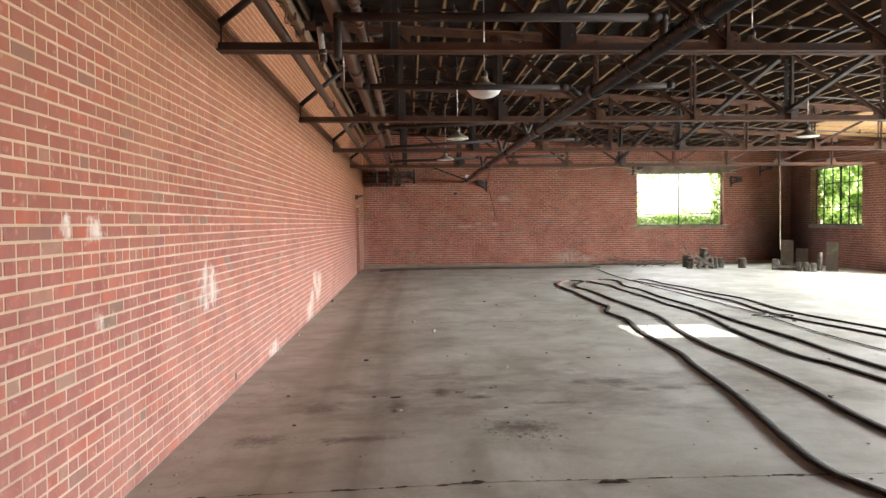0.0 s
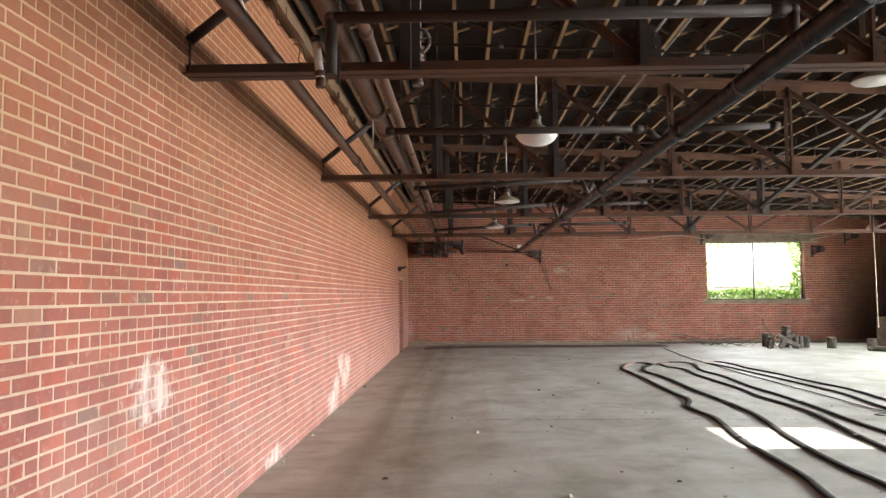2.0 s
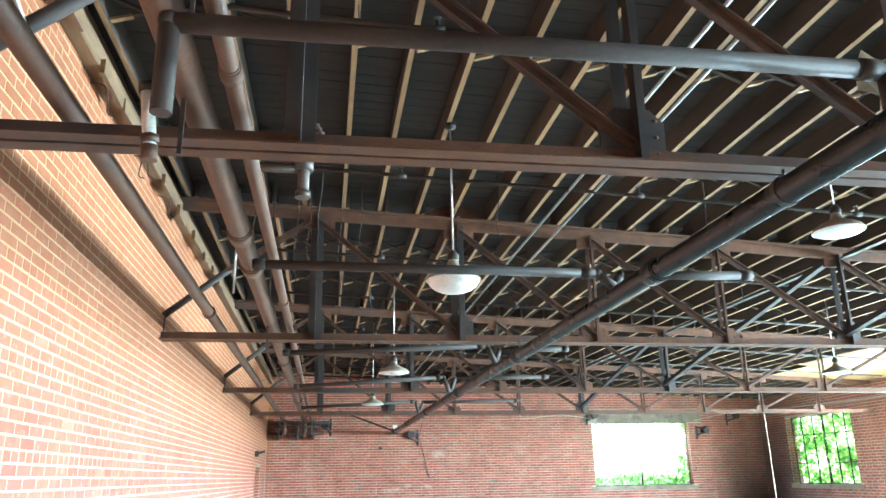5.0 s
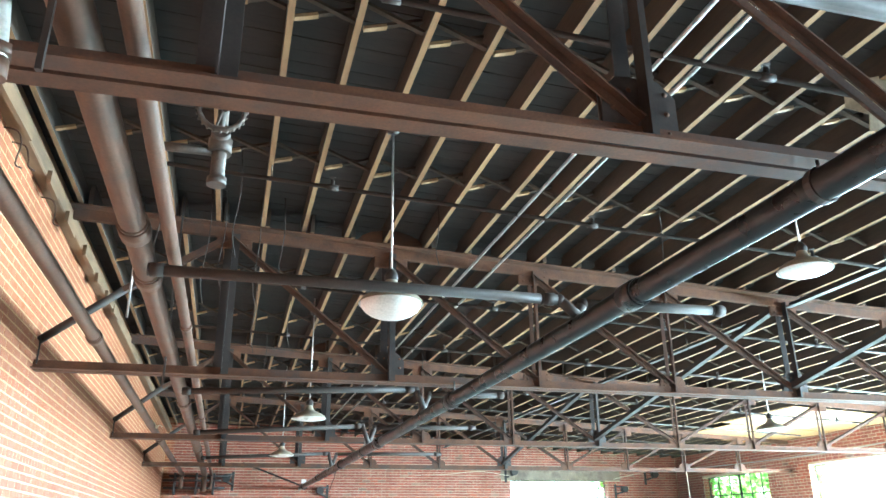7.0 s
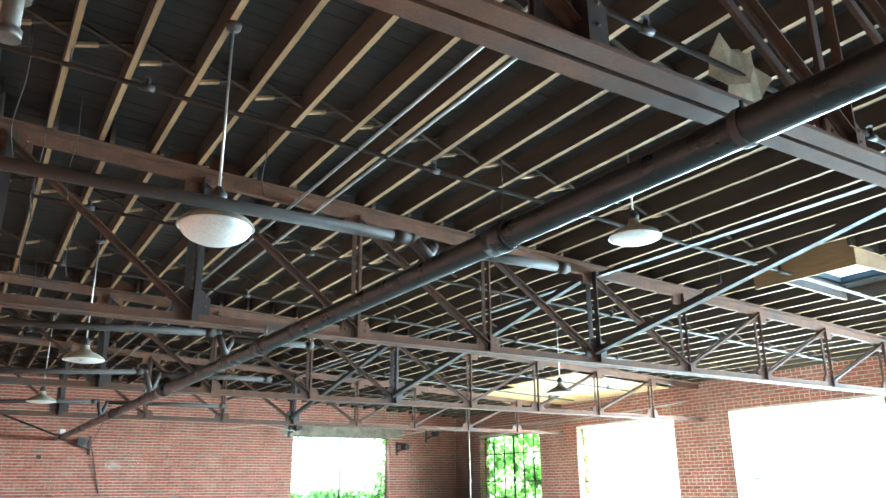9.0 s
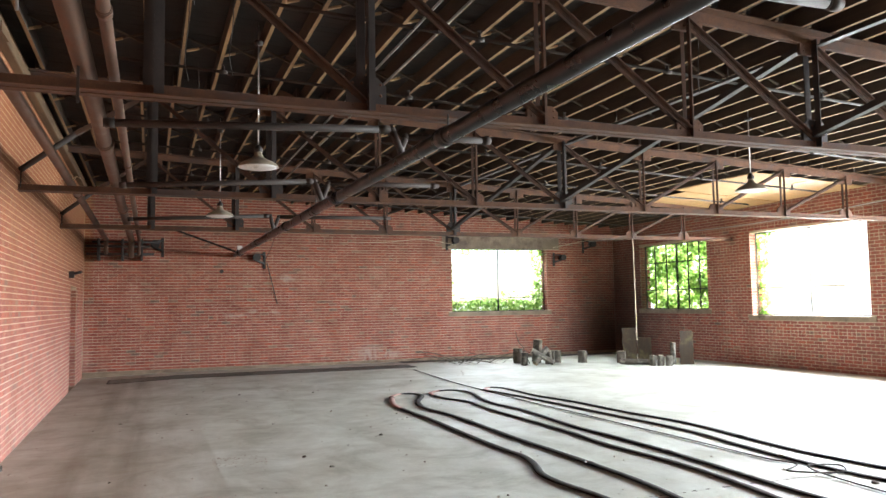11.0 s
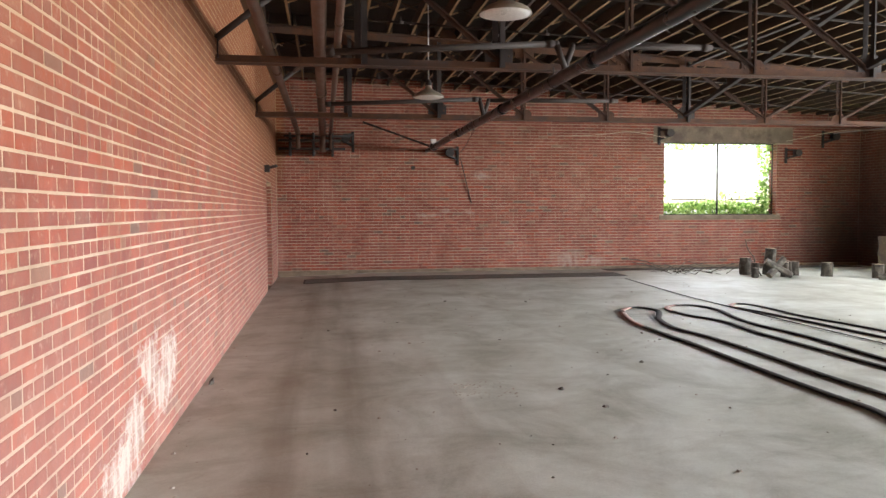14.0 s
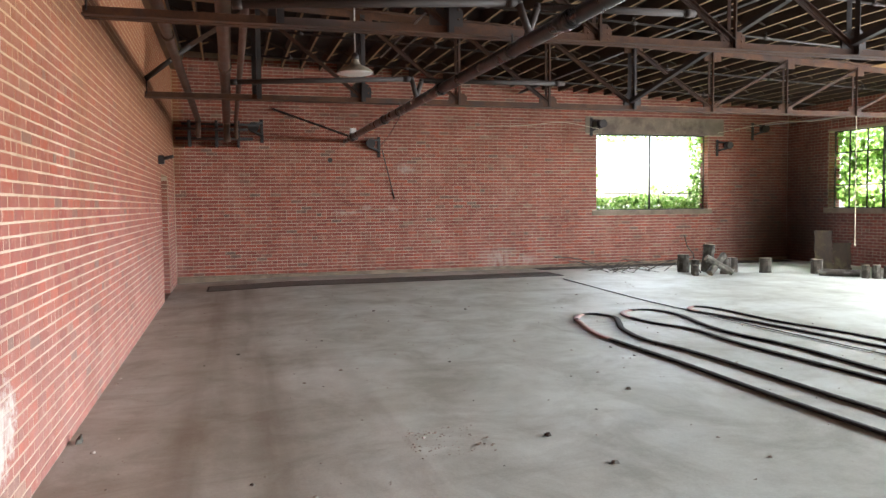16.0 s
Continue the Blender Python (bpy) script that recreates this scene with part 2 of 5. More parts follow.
def concrete_floor():
    m, nt, b = material("worn_concrete")
    big = noisy(nt, 0.55, 7.0, 0.62, distortion=0.4)
    mid = noisy(nt, 3.2, 6.0, 0.65)
    fine = noisy(nt, 55.0, 4.0, 0.7)
    col = ramp(nt, big, [(0.28, (0.41, 0.42, 0.36)), (0.42, (0.55, 0.575, 0.52)), (0.58, (0.62, 0.655, 0.61)), (0.78, (0.70, 0.74, 0.70))])
    col = mix(nt, 0.3, col, ramp(nt, mid, [(0.34, grey(0.66)), (0.58, grey(1))]), "MULTIPLY")
    swirl = noisy(nt, 1.15, 7.0, 0.7, (0.7, 1.5, 1), distortion=1.2)
    col = mix(nt, 0.34, col, ramp(nt, swirl, [(0.36, (0.60, 0.57, 0.52)), (0.52, (1, 1, 1))]), "MULTIPLY")
    scuff = noisy(nt, 3.0, 5.0, 0.75, (0.25, 2.2, 1))
    col = mix(nt, 0.07, col, ramp(nt, scuff, [(0.33, grey(0.55)), (0.42, grey(1))]), "MULTIPLY")
    col = mix(nt, 0.25, col, ramp(nt, fine, [(0.3, grey(0.5)), (0.65, grey(1))]), "MULTIPLY")
    cloud = noisy(nt, 1.3, 8.0, 0.68, (1, 0.7, 1), distortion=0.5)
    col = mix(nt, 0.75, col, ramp(nt, cloud, [(0.36, (0.62, 0.60, 0.55)), (0.50, (0.92, 0.91, 0.89)), (0.64, (1.12, 1.12, 1.12))]), "MULTIPLY")
    speck = ramp(nt, noisy(nt, 26.0, 6.0, 0.8), [(0.30, grey(0.55)), (0.39, grey(1))])
    col = mix(nt, 0.5, col, speck, "MULTIPLY")
    # tyre and drag marks that run the length of the hall beside the west wall
    g = nt.nodes.new("ShaderNodeNewGeometry")
    sep = nt.nodes.new("ShaderNodeSeparateXYZ")
    nt.links.new(g.outputs["Position"], sep.inputs[0])
    streak = noisy(nt, 2.6, 4.0, 0.55, (1, 0.06, 1))
    def band(x, wide):
        d = sums(nt, "ABSOLUTE", sums(nt, "SUBTRACT", sep.outputs["X"], x))
        return ramp(nt, sums(nt, "DIVIDE", d, wide), [(0.15, grey(1)), (1.0, grey(0))])
    track = sums(nt, "MULTIPLY", sums(nt, "MAXIMUM", band(-0.82, 0.34), band(-0.30, 0.26)), ramp(nt, streak, [(0.34, grey(0)), (0.62, grey(1))]))
    col = mix(nt, sums(nt, "MULTIPLY", track, 0.62), col, (0.155, 0.122, 0.09))
    dusty = sums(nt, "MULTIPLY", band(-1.15, 1.3), ramp(nt, swirl, [(0.35, grey(1)), (0.65, grey(0.35))]))
    col = mix(nt, sums(nt, "MULTIPLY", dusty, 0.45), col, (0.27, 0.232, 0.168))
    # a darker oily spread where the hoses were dragged
    edge = noisy(nt, 1.6, 6.0, 0.7)
    oily = ellipse_mask(nt, (1.0, 7.0, 0.0), (3.4, 1.1, 1.0), edge)
    damp = ramp(nt, noisy(nt, 1.3, 6.0, 0.7, (1, 1.7, 1)), [(0.42, grey(0)), (0.62, grey(1))])
    col = mix(nt, sums(nt, "MULTIPLY", sums(nt, "MULTIPLY", oily, damp), 0.6), col, (0.20, 0.175, 0.145))
    # single smudges of old oil and soot
    torn = noisy(nt, 9.0, 8.0, 0.82)
    smudge = None
    for c, r in SMUDGES:
        k = ellipse_mask(nt, (c[0], c[1], 0.0), (r[0], r[1], 1.0), torn, 3.4, 0.15)
        smudge = k if smudge is None else sums(nt, "MAXIMUM", smudge, k)
    col = mix(nt, sums(nt, "MULTIPLY", smudge, 0.85), col, (0.13, 0.11, 0.09))
    nt.links.new(col, b.inputs["Base Color"])
    nt.links.new(ramp(nt, mid, [(0.3, grey(0.44)), (0.7, grey(0.68))]), b.inputs["Roughness"])
    b.inputs["Specular IOR Level"].default_value = 0.45
    relief(nt, b, sums(nt, "ADD", fine, sums(nt, "MULTIPLY", mid, 2.0)), 0.22, 0.008)
    return m


def leaf_material():
    m, nt, b = material("vine_leaf")
    g = nt.nodes.new("ShaderNodeNewGeometry")
    col = ramp(nt, g.outputs["Random Per Island"], [(0.0, (0.055, 0.10, 0.025)), (0.5, (0.105, 0.16, 0.045)), (1.0, (0.17, 0.215, 0.075))])
    nt.links.new(col, b.inputs["Base Color"])
    b.inputs["Roughness"].default_value = 0.5
    t = nt.nodes.new("ShaderNodeBsdfTranslucent")
    nt.links.new(mix(nt, 1.0, col, (3.6, 3.5, 3.2), "MULTIPLY"), t.inputs[0])
    s = nt.nodes.new("ShaderNodeMixShader")
    s.inputs[0].default_value = 0.65
    nt.links.new(b.outputs[0], s.inputs[1])
    nt.links.new(t.outputs[0], s.inputs[2])
    nt.links.new(s.outputs[0], nt.nodes["Material Output"].inputs[0])
    return m


BRICK, MORTAR, FLOOR, LEAF = brick_material(), mortar_material(), concrete_floor(), leaf_material()
CONCRETE = surface("cast_concrete", (0.26, 0.24, 0.20), (0.44, 0.41, 0.36), 3.0, bump=0.4, stain=(0.18, 0.17, 0.14), stain_scale=2.5)
LINTEL = surface("stained_lintel_concrete", (0.17, 0.125, 0.085), (0.33, 0.26, 0.185), 2.4, bump=0.4, stain=(0.12, 0.085, 0.06), stain_scale=1.8)
# darker copy of the chord steel, with the webs' lack of floor bounce painted in
WEB_STEEL = surface("shaded_oxide_steel", (0.042, 0.020, 0.011), (0.108, 0.050, 0.026), 5.0, (0.75, 0.92), 0.0, 0.25, 80.0, stain=(0.050, 0.028, 0.022))
VALVE_IRON = surface("weathered_valve_iron", (0.06, 0.045, 0.036), (0.17, 0.13, 0.105), 9.0, (0.45, 0.7), 0.0, 0.3)
RUST_STEEL = surface("red_oxide_steel", (0.062, 0.027, 0.013), (0.145, 0.064, 0.030), 5.0, (0.72, 0.92), 0.0, 0.25, 80.0, stain=(0.06, 0.038, 0.03))
DRAIN_IRON = surface("grey_drain_iron", (0.14, 0.15, 0.14), (0.27, 0.285, 0.265), 4.0, (0.5, 0.75), 0.0, 0.3, stain=(0.12, 0.12, 0.10), stain_scale=2.0)
DARK_STEEL = surface("sooty_steel", (0.018, 0.015, 0.014), (0.05, 0.036, 0.03), 6.0, (0.45, 0.7), 0.0, 0.25)
PIPE_BROWN = surface("brown_painted_pipe", (0.070, 0.038, 0.023), (0.150, 0.080, 0.048), 4.0, (0.5, 0.75), 0.0, 0.15, stain=(0.10, 0.05, 0.03))
PIPE_BLACK = surface("black_iron_pipe", (0.010, 0.010, 0.011), (0.026, 0.024, 0.024), 5.0, (0.22, 0.40), 0.0, 0.2)
PIPE_GREY = surface("sooty_brown_pipe", (0.020, 0.014, 0.011), (0.052, 0.035, 0.027), 5.0, (0.6, 0.85), 0.0, 0.2)
GALVANISED = surface("galvanised_conduit", (0.35, 0.34, 0.32), (0.55, 0.54, 0.51), 8.0, (0.3, 0.5), 0.8, 0.1)
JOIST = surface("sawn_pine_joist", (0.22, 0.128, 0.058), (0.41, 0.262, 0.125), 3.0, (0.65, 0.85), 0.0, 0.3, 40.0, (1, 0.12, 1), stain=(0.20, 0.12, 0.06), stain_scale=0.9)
# darker copy of the joist wood: shade on the joist sides put into colour
SHADED_JOIST = surface("shaded_joist_wood", (0.035, 0.024, 0.017), (0.10, 0.066, 0.042), 3.0, (0.75, 0.95), 0.0, 0.3, 40.0, (1, 0.12, 1))
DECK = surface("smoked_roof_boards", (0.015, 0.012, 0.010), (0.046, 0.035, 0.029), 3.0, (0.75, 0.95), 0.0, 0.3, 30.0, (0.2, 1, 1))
PLY = surface("bare_plywood", (0.36, 0.20, 0.075), (0.50, 0.31, 0.13), 2.5, (0.6, 0.8), 0.0, 0.2, 30.0, (0.15, 1, 1))
TIMBER = surface("old_timber_plate", (0.10, 0.062, 0.034), (0.27, 0.17, 0.088), 3.0, (0.7, 0.9), 0.0, 0.4, 30.0, (1, 0.15, 1))
ENAMEL = surface("white_enamel", (0.70, 0.69, 0.65), (0.82, 0.81, 0.78), 5.0, (0.25, 0.4), 0.0, 0.03)
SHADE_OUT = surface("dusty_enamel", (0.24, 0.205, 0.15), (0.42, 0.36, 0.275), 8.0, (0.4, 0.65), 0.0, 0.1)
RUBBER = surface("black_rubber_hose", (0.010, 0.009, 0.009), (0.022, 0.019, 0.018), 8.0, (0.7, 0.9), 0.0, 0.15, 120.0, stain=(0.045, 0.028, 0.025), stain_scale=6.0)
RED_HOSE = surface("faded_red_hose", (0.34, 0.16, 0.14), (0.60, 0.42, 0.38), 9.0, (0.5, 0.7), 0.0, 0.1)
BARK = surface("grey_bark", (0.032, 0.027, 0.021), (0.115, 0.10, 0.08), 9.0, (0.8, 0.95), 0.0, 0.9, 45.0, stain=(0.17, 0.17, 0.14), stain_scale=7.0)
CUT_WOOD = surface("weathered_cut_wood", (0.22, 0.17, 0.11), (0.40, 0.32, 0.22), 9.0, (0.7, 0.9), 0.0, 0.3)
SLAB_WOOD = surface("weathered_slab_wood", (0.018, 0.012, 0.008), (0.065, 0.043, 0.022), 5.0, (0.75, 0.95), 0.0, 0.5, 40.0, (1, 1, 0.3), stain=(0.085, 0.075, 0.032), stain_scale=4.0)
PAINT_WHITE = surface("white_board_paint", (0.68, 0.67, 0.62), (0.80, 0.79, 0.75), 4.0, (0.5, 0.7), 0.0, 0.05)
PAINT_BLACK = surface("black_line_paint", (0.02, 0.02, 0.02), (0.04, 0.04, 0.04), 4.0, (0.5, 0.7), 0.0, 0.05)
SASH = surface("rusted_sash_steel", (0.02, 0.022, 0.016), (0.05, 0.045, 0.035), 6.0, (0.6, 0.8), 0.0, 0.2)
CORD = surface("pale_cord", (0.50, 0.42, 0.30), (0.66, 0.57, 0.43), 20.0, (0.8, 0.9), 0.0, 0.2)
KRAFT = surface("dusty_kraft_paper", (0.16, 0.12, 0.075), (0.34, 0.265, 0.175), 6.0, (0.75, 0.9), 0.0, 0.2)
GRIT = surface("mortar_crumbs", (0.28, 0.25, 0.20), (0.60, 0.56, 0.49), 3.0, (0.85, 0.95), 0.0, 0.5)
VOID = surface("dark_brick_infill", (0.10, 0.05, 0.04), (0.18, 0.09, 0.07), 8.0, (0.8, 0.95), 0.0, 0.4)
GROUND = surface("pale_bounce_ground", (0.34, 0.31, 0.26), (0.50, 0.47, 0.41), 1.5, (0.9, 1.0), 0.0, 0.5, 12.0)
TAR = surface("roof_felt", (0.04, 0.04, 0.04), (0.07, 0.07, 0.065), 4.0, (0.8, 0.95))


# ---------------------------------------------------------------- builders
def part(name, bm, mat, parent=None, label="", smooth=False):
    me = bpy.data.meshes.new(name)
    bm.to_mesh(me)
    bm.free()
    for m in (mat if isinstance(mat, (list, tuple)) else [mat]):
        me.materials.append(m)
    if smooth:
        me.polygons.foreach_set("use_smooth", [True] * len(me.polygons))
    ob = new(name, me)
    if parent:
        ob.parent = parent
    if label:
        tagged(ob, label)
    return ob


def thing(name, at, label, category, group="", kind=""):
    ob = new(name)
    ob.empty_display_size = 0.1
    ob.location = at
    return tagged(ob, label, category, group, kind)


def box(bm, x0, x1, y0, y1, z0, z1, bevel=0.0, slot=0):
    v = [bm.verts.new(p) for p in ((x0, y0, z0), (x1, y0, z0), (x1, y1, z0), (x0, y1, z0), (x0, y0, z1), (x1, y0, z1), (x1, y1, z1), (x0, y1, z1))]
    fs = [bm.faces.new([v[i] for i in f]) for f in ((3, 2, 1, 0), (4, 5, 6, 7), (0, 1, 5, 4), (1, 2, 6, 5), (2, 3, 7, 6), (3, 0, 4, 7))]
    for f in fs:
        f.material_index = slot
    if bevel:
        es = list({e for f in fs for e in f.edges})
        bmesh.ops.bevel(bm, geom=es, offset=bevel, segments=1, affect="EDGES")
    return v


def boxed(*args, **kw):
    bm = bmesh.new()
    box(bm, *args, **kw)
    return bm


def bar(bm, p, q, wide, high, up=(0, 0, 1), slot=0):
    """A straight bar of rectangular section from p to q."""
    p, q = Vector(p), Vector(q)
    d = (q - p).normalized()
    s = d.cross(Vector(up))
    if s.length < 1e-4:
        s = d.cross(Vector((1, 0, 0)))
    s.normalize()
    u = s.cross(d)
    v = [bm.verts.new(e + s * a * wide / 2 + u * b * high / 2) for e in (p, q) for a, b in ((-1, -1), (1, -1), (1, 1), (-1, 1))]
    for f in ((0, 1, 2, 3), (7, 6, 5, 4), (0, 4, 5, 1), (1, 5, 6, 2), (2, 6, 7, 3), (3, 7, 4, 0)):
        bm.faces.new([v[i] for i in f]).material_index = slot


def angle_iron(bm, p, q, leg, thick, side, down=False):
    """An L section from p to q (its heel); the flat leg points to side (a vector), the other up or down."""
    p, q, s = Vector(p), Vector(q), Vector(side)
    d = (q - p).normalized()
    u = (d.cross(s)).normalized()
    if (u.z < 0) != down:
        u = -u
    ring = [(0, 0), (leg, 0), (leg, thick), (thick, thick), (thick, leg), (0, leg)]
    v = [[bm.verts.new(e + s * a + u * b) for a, b in ring] for e in (p, q)]
    n = len(ring)
    for i in range(n):
        bm.faces.new((v[0][i], v[0][(i + 1) % n], v[1][(i + 1) % n], v[1][i]))
    bm.faces.new(v[0][::-1])
    bm.faces.new(v[1])
    

def tube(bm, p, q, r, seg=12, r2=None, caps=True, slot=0):
    p, q = Vector(p), Vector(q)
    d = (q - p).normalized()
    a = d.orthogonal().normalized()
    b = d.cross(a)
    rings = []
    for e, rad in ((p, r), (q, r if r2 is None else r2)):
        rings.append([bm.verts.new(e + (a * math.cos(2 * math.pi * i / seg) + b * math.sin(2 * math.pi * i / seg)) * rad) for i in range(seg)])
    for i in range(seg):
        f = bm.faces.new((rings[0][i], rings[0][(i + 1) % seg], rings[1][(i + 1) % seg], rings[1][i]))
        f.material_index, f.smooth = slot, True
    if caps:
        bm.faces.new(rings[0][::-1]).material_index = slot
        bm.faces.new(rings[1]).material_index = slot


def lathe(bm, profile, centre=(0, 0, 0), seg=28, slot=0):
    """Turns a profile of (radius, height) round the upright axis through centre."""
    c = Vector(centre)
    rings = [[bm.verts.new(c + Vector((r * math.cos(2 * math.pi * i / seg), r * math.sin(2 * math.pi * i / seg), z))) for i in range(seg)] for r, z in profile]
    for lo, hi in zip(rings, rings[1:]):
        for i in range(seg):
            f = bm.faces.new((lo[i], lo[(i + 1) % seg], hi[(i + 1) % seg], hi[i]))
            f.material_index, f.smooth = slot, True


def smooth_path(points, steps=6):
    """Catmull-Rom through the given turning points."""
    p = [Vector(a) for a in points]
    p = [p[0] * 2 - p[1]] + p + [p[-1] * 2 - p[-2]]
    out = []
    for i in range(1, len(p) - 2):
        for k in range(steps):
            t = k / steps
            a, b, c, d = p[i - 1], p[i], p[i + 1], p[i + 2]
            out.append(0.5 * ((2 * b) + (c - a) * t + (2 * a - 5 * b + 4 * c - d) * t * t + (3 * b - a - 3 * c + d) * t ** 3))
    return out + [p[-2]]


def swept(bm, path, r, seg=8, slot=0, flat=1.0):
    path = [Vector(a) for a in path]
    rings = []
    for i, c in enumerate(path):
        d = (path[min(i + 1, len(path) - 1)] - path[max(i - 1, 0)]).normalized()
        a = d.cross(Vector((0, 0, 1)))
        a = a.normalized() if a.length > 1e-3 else Vector((1, 0, 0))
        b = a.cross(d) * flat
        rings.append([bm.verts.new(c + (a * math.cos(2 * math.pi * k / seg) + b * math.sin(2 * math.pi * k / seg)) * r) for k in range(seg)])
    for lo, hi in zip(rings, rings[1:]):
        for k in range(seg):
            f = bm.faces.new((lo[k], lo[(k + 1) % seg], hi[(k + 1) % seg], hi[k]))
            f.material_index, f.smooth = slot, True
    bm.faces.new(rings[0][::-1])
    bm.faces.new(rings[-1])


# ---------------------------------------------------------------- setting
# unseen outside ground, kept pale so it bounces sunlight up to the ceiling
yard = part("ground", boxed(-600, 600, -600, 600, -0.45, -0.30), GROUND)
tagged(yard, "unseen ground round the building, made pale to bounce daylight in", "ground", kind="structure")

floor = thing("floor", (0, 0, 0), "grey worn concrete slab floor with stains and cracks", "floor", kind="structure")
part("floor_bed", boxed(X0 - 0.3, X1 + 0.3, Y0 - 0.3, Y1 + 0.3, -0.30, -0.11), CONCRETE, floor)
_j = [Y0, 4.55, 11.80, 19.00, 26.20, Y1]
for _a, _b in zip(_j, _j[1:]):
    _bm = bmesh.new()
    for _u, _v in ((X0, 0.55), (0.55, X1)):
        for _p in box(_bm, _u, _v, _a + 0.004, _b - 0.004, -0.11, 0.0):
            if _p.co.z > -0.05:
                _p.co.z = ground(_p.co.x)
    part("slab", _bm, FLOOR, floor)

COURSE, STRETCH = 0.0745, 0.222
JOINT, SIDE_JOINT = 0.0132, 0.0150


def wall_map(side):
    """From (along the wall, height, out into the room) to the world."""
    return {"west": lambda u, z, d: (X0 + d, u, z), "east": lambda u, z, d: (X1 - d, u, z),
            "north": lambda u, z, d: (u, Y1 - d, z), "south": lambda u, z, d: (u, Y0 + d, z)}[side]


def wall_core(name, side, u0, u1, top, thick, openings, label):
    """The mortar body of a wall with openings cut right through it."""
    at = wall_map(side)
    us = sorted({u0, u1, *(o[0] for o in openings), *(o[1] for o in openings)})
    bm = bmesh.new()
    for a, b in zip(us, us[1:]):
        cuts = sorted((o[2], o[3]) for o in openings if o[0] <= a and b <= o[1])
        z = -0.30
        for lo, hi in cuts + [(top, top)]:
            if lo > z + 1e-6:
                c = [at(u, h, d) for u in (a, b) for h in (z, lo) for d in (-thick, -0.0012)]
                box(bm, min(p[0] for p in c), max(p[0] for p in c), min(p[1] for p in c), max(p[1] for p in c), z, lo)
            z = hi
    return tagged(part(name, bm, MORTAR), label, "wall", kind="structure")


def course_bricks(u0, u1, top, openings, side_joint=SIDE_JOINT):
    """Bricks of an American bond: a row of headers after every six rows of stretchers. Yields start, end, lower edge, row."""
    rnd = random.Random(int(u1 * 100) + 7)
    for row in range(-2, int(top / COURSE)):
        z = row * COURSE
        header = row % 7 == 4
        step = STRETCH / 2 if header else STRETCH
        u = u0 - (0 if header else (row % 2) * STRETCH / 2)
        while u < u1:
            a, b = max(u, u0) + side_joint / 2, min(u + step, u1) - side_joint / 2
            pieces = [(a, b)]
            for o in openings:
                if z + COURSE > o[2] + 0.01 and z < o[3] - 0.01:
                    cut = []
                    for p, q in pieces:
                        if q <= o[0] or p >= o[1]:
                            cut.append((p, q))
                        else:
                            if p < o[0]:
                                cut.append((p, o[0]))
                            if q > o[1]:
                                cut.append((o[1], q))
                    pieces = cut
            for p, q in pieces:
                if q - p > 0.03:
                    yield p, q, z + JOINT / 2 + rnd.uniform(-0.0012, 0.0012), rnd.uniform(0.0002, 0.0024), header
            u += step


BRICK_FACES = ((8, 9, 10, 11), (0, 1, 9, 8), (1, 2, 10, 9), (2, 3, 11, 10), (3, 0, 8, 11), (4, 5, 1, 0), (5, 6, 2, 1), (6, 7, 3, 2), (7, 4, 0, 3))
BRICK_FACES_FLIP = tuple(f[::-1] for f in BRICK_FACES)


def brick_points(length, height):
    """Corners of one brick with worn front edges: along, up, out. The chamfer is at its face."""
    c = 0.0025
    return [(0, 0, -c), (length, 0, -c), (length, height, -c), (0, height, -c), (0, 0, -0.012), (length, 0, -0.012), (length, height, -0.012), (0, height, -0.012),
            (c, c, 0), (length - c, c, 0), (length - c, height - c, 0), (c, height - c, 0)]


def brickwork(parent, side, u0, u1, top, openings, near=None):
    """All bricks of a wall face; those in the near stretch are pieces of their own."""
    at = wall_map(side)
    flip = {"west": False, "north": False, "east": True, "south": True}[side]
    verts, faces, shared = [], [], {}
    count = 0
    for p, q, z, out, header in course_bricks(u0, u1, top, openings, 0.006 if side == "north" else SIDE_JOINT):
        h = COURSE - JOINT
        if near and near[0] < p and q < near[1] and near[2] < z < near[3] and count < 300:
            key = round(q - p, 3)
            if key not in shared:
                me = bpy.data.meshes.new("brick")
                o = at(0, 0, 0)
                me.from_pydata([[a - b for a, b in zip(at(*c), o)] for c in brick_points(q - p, h)], [], BRICK_FACES_FLIP if flip else BRICK_FACES)
                me.materials.append(BRICK)
                shared[key] = me
            ob = new("brick", shared[key])
            ob.location = at(p, z, out)
            ob.parent = parent
            count += 1
            continue
        n = len(verts)
        verts.extend(at(p + a, z + b, c + out) for a, b, c in brick_points(q - p, h))
        faces.extend(tuple(n + i for i in f) for f in (BRICK_FACES_FLIP if flip else BRICK_FACES))
    me = bpy.data.meshes.new("bricks")
    me.from_pydata(verts, [], faces)
    me.materials.append(BRICK)
    ob = new("bricks", me)
    ob.parent = parent
    tagged(ob, kind="stuff")


DOORWAY = (24.0, 25.45, -0.30, 2.15)
TOP = 5.05
wall_west = wall_core("wall_west", "west", Y0 - 0.35, Y1 + 0.35, TOP, 0.35, [DOORWAY], "red brick wall with thick pale mortar joints and white blotches")
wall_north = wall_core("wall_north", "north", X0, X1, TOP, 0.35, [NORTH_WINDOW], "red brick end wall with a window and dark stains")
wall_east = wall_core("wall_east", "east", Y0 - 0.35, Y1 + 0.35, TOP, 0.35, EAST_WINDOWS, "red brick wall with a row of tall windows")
wall_south = wall_core("wall_south", "south", X0, X1, TOP, 0.35, [], "red brick end wall")

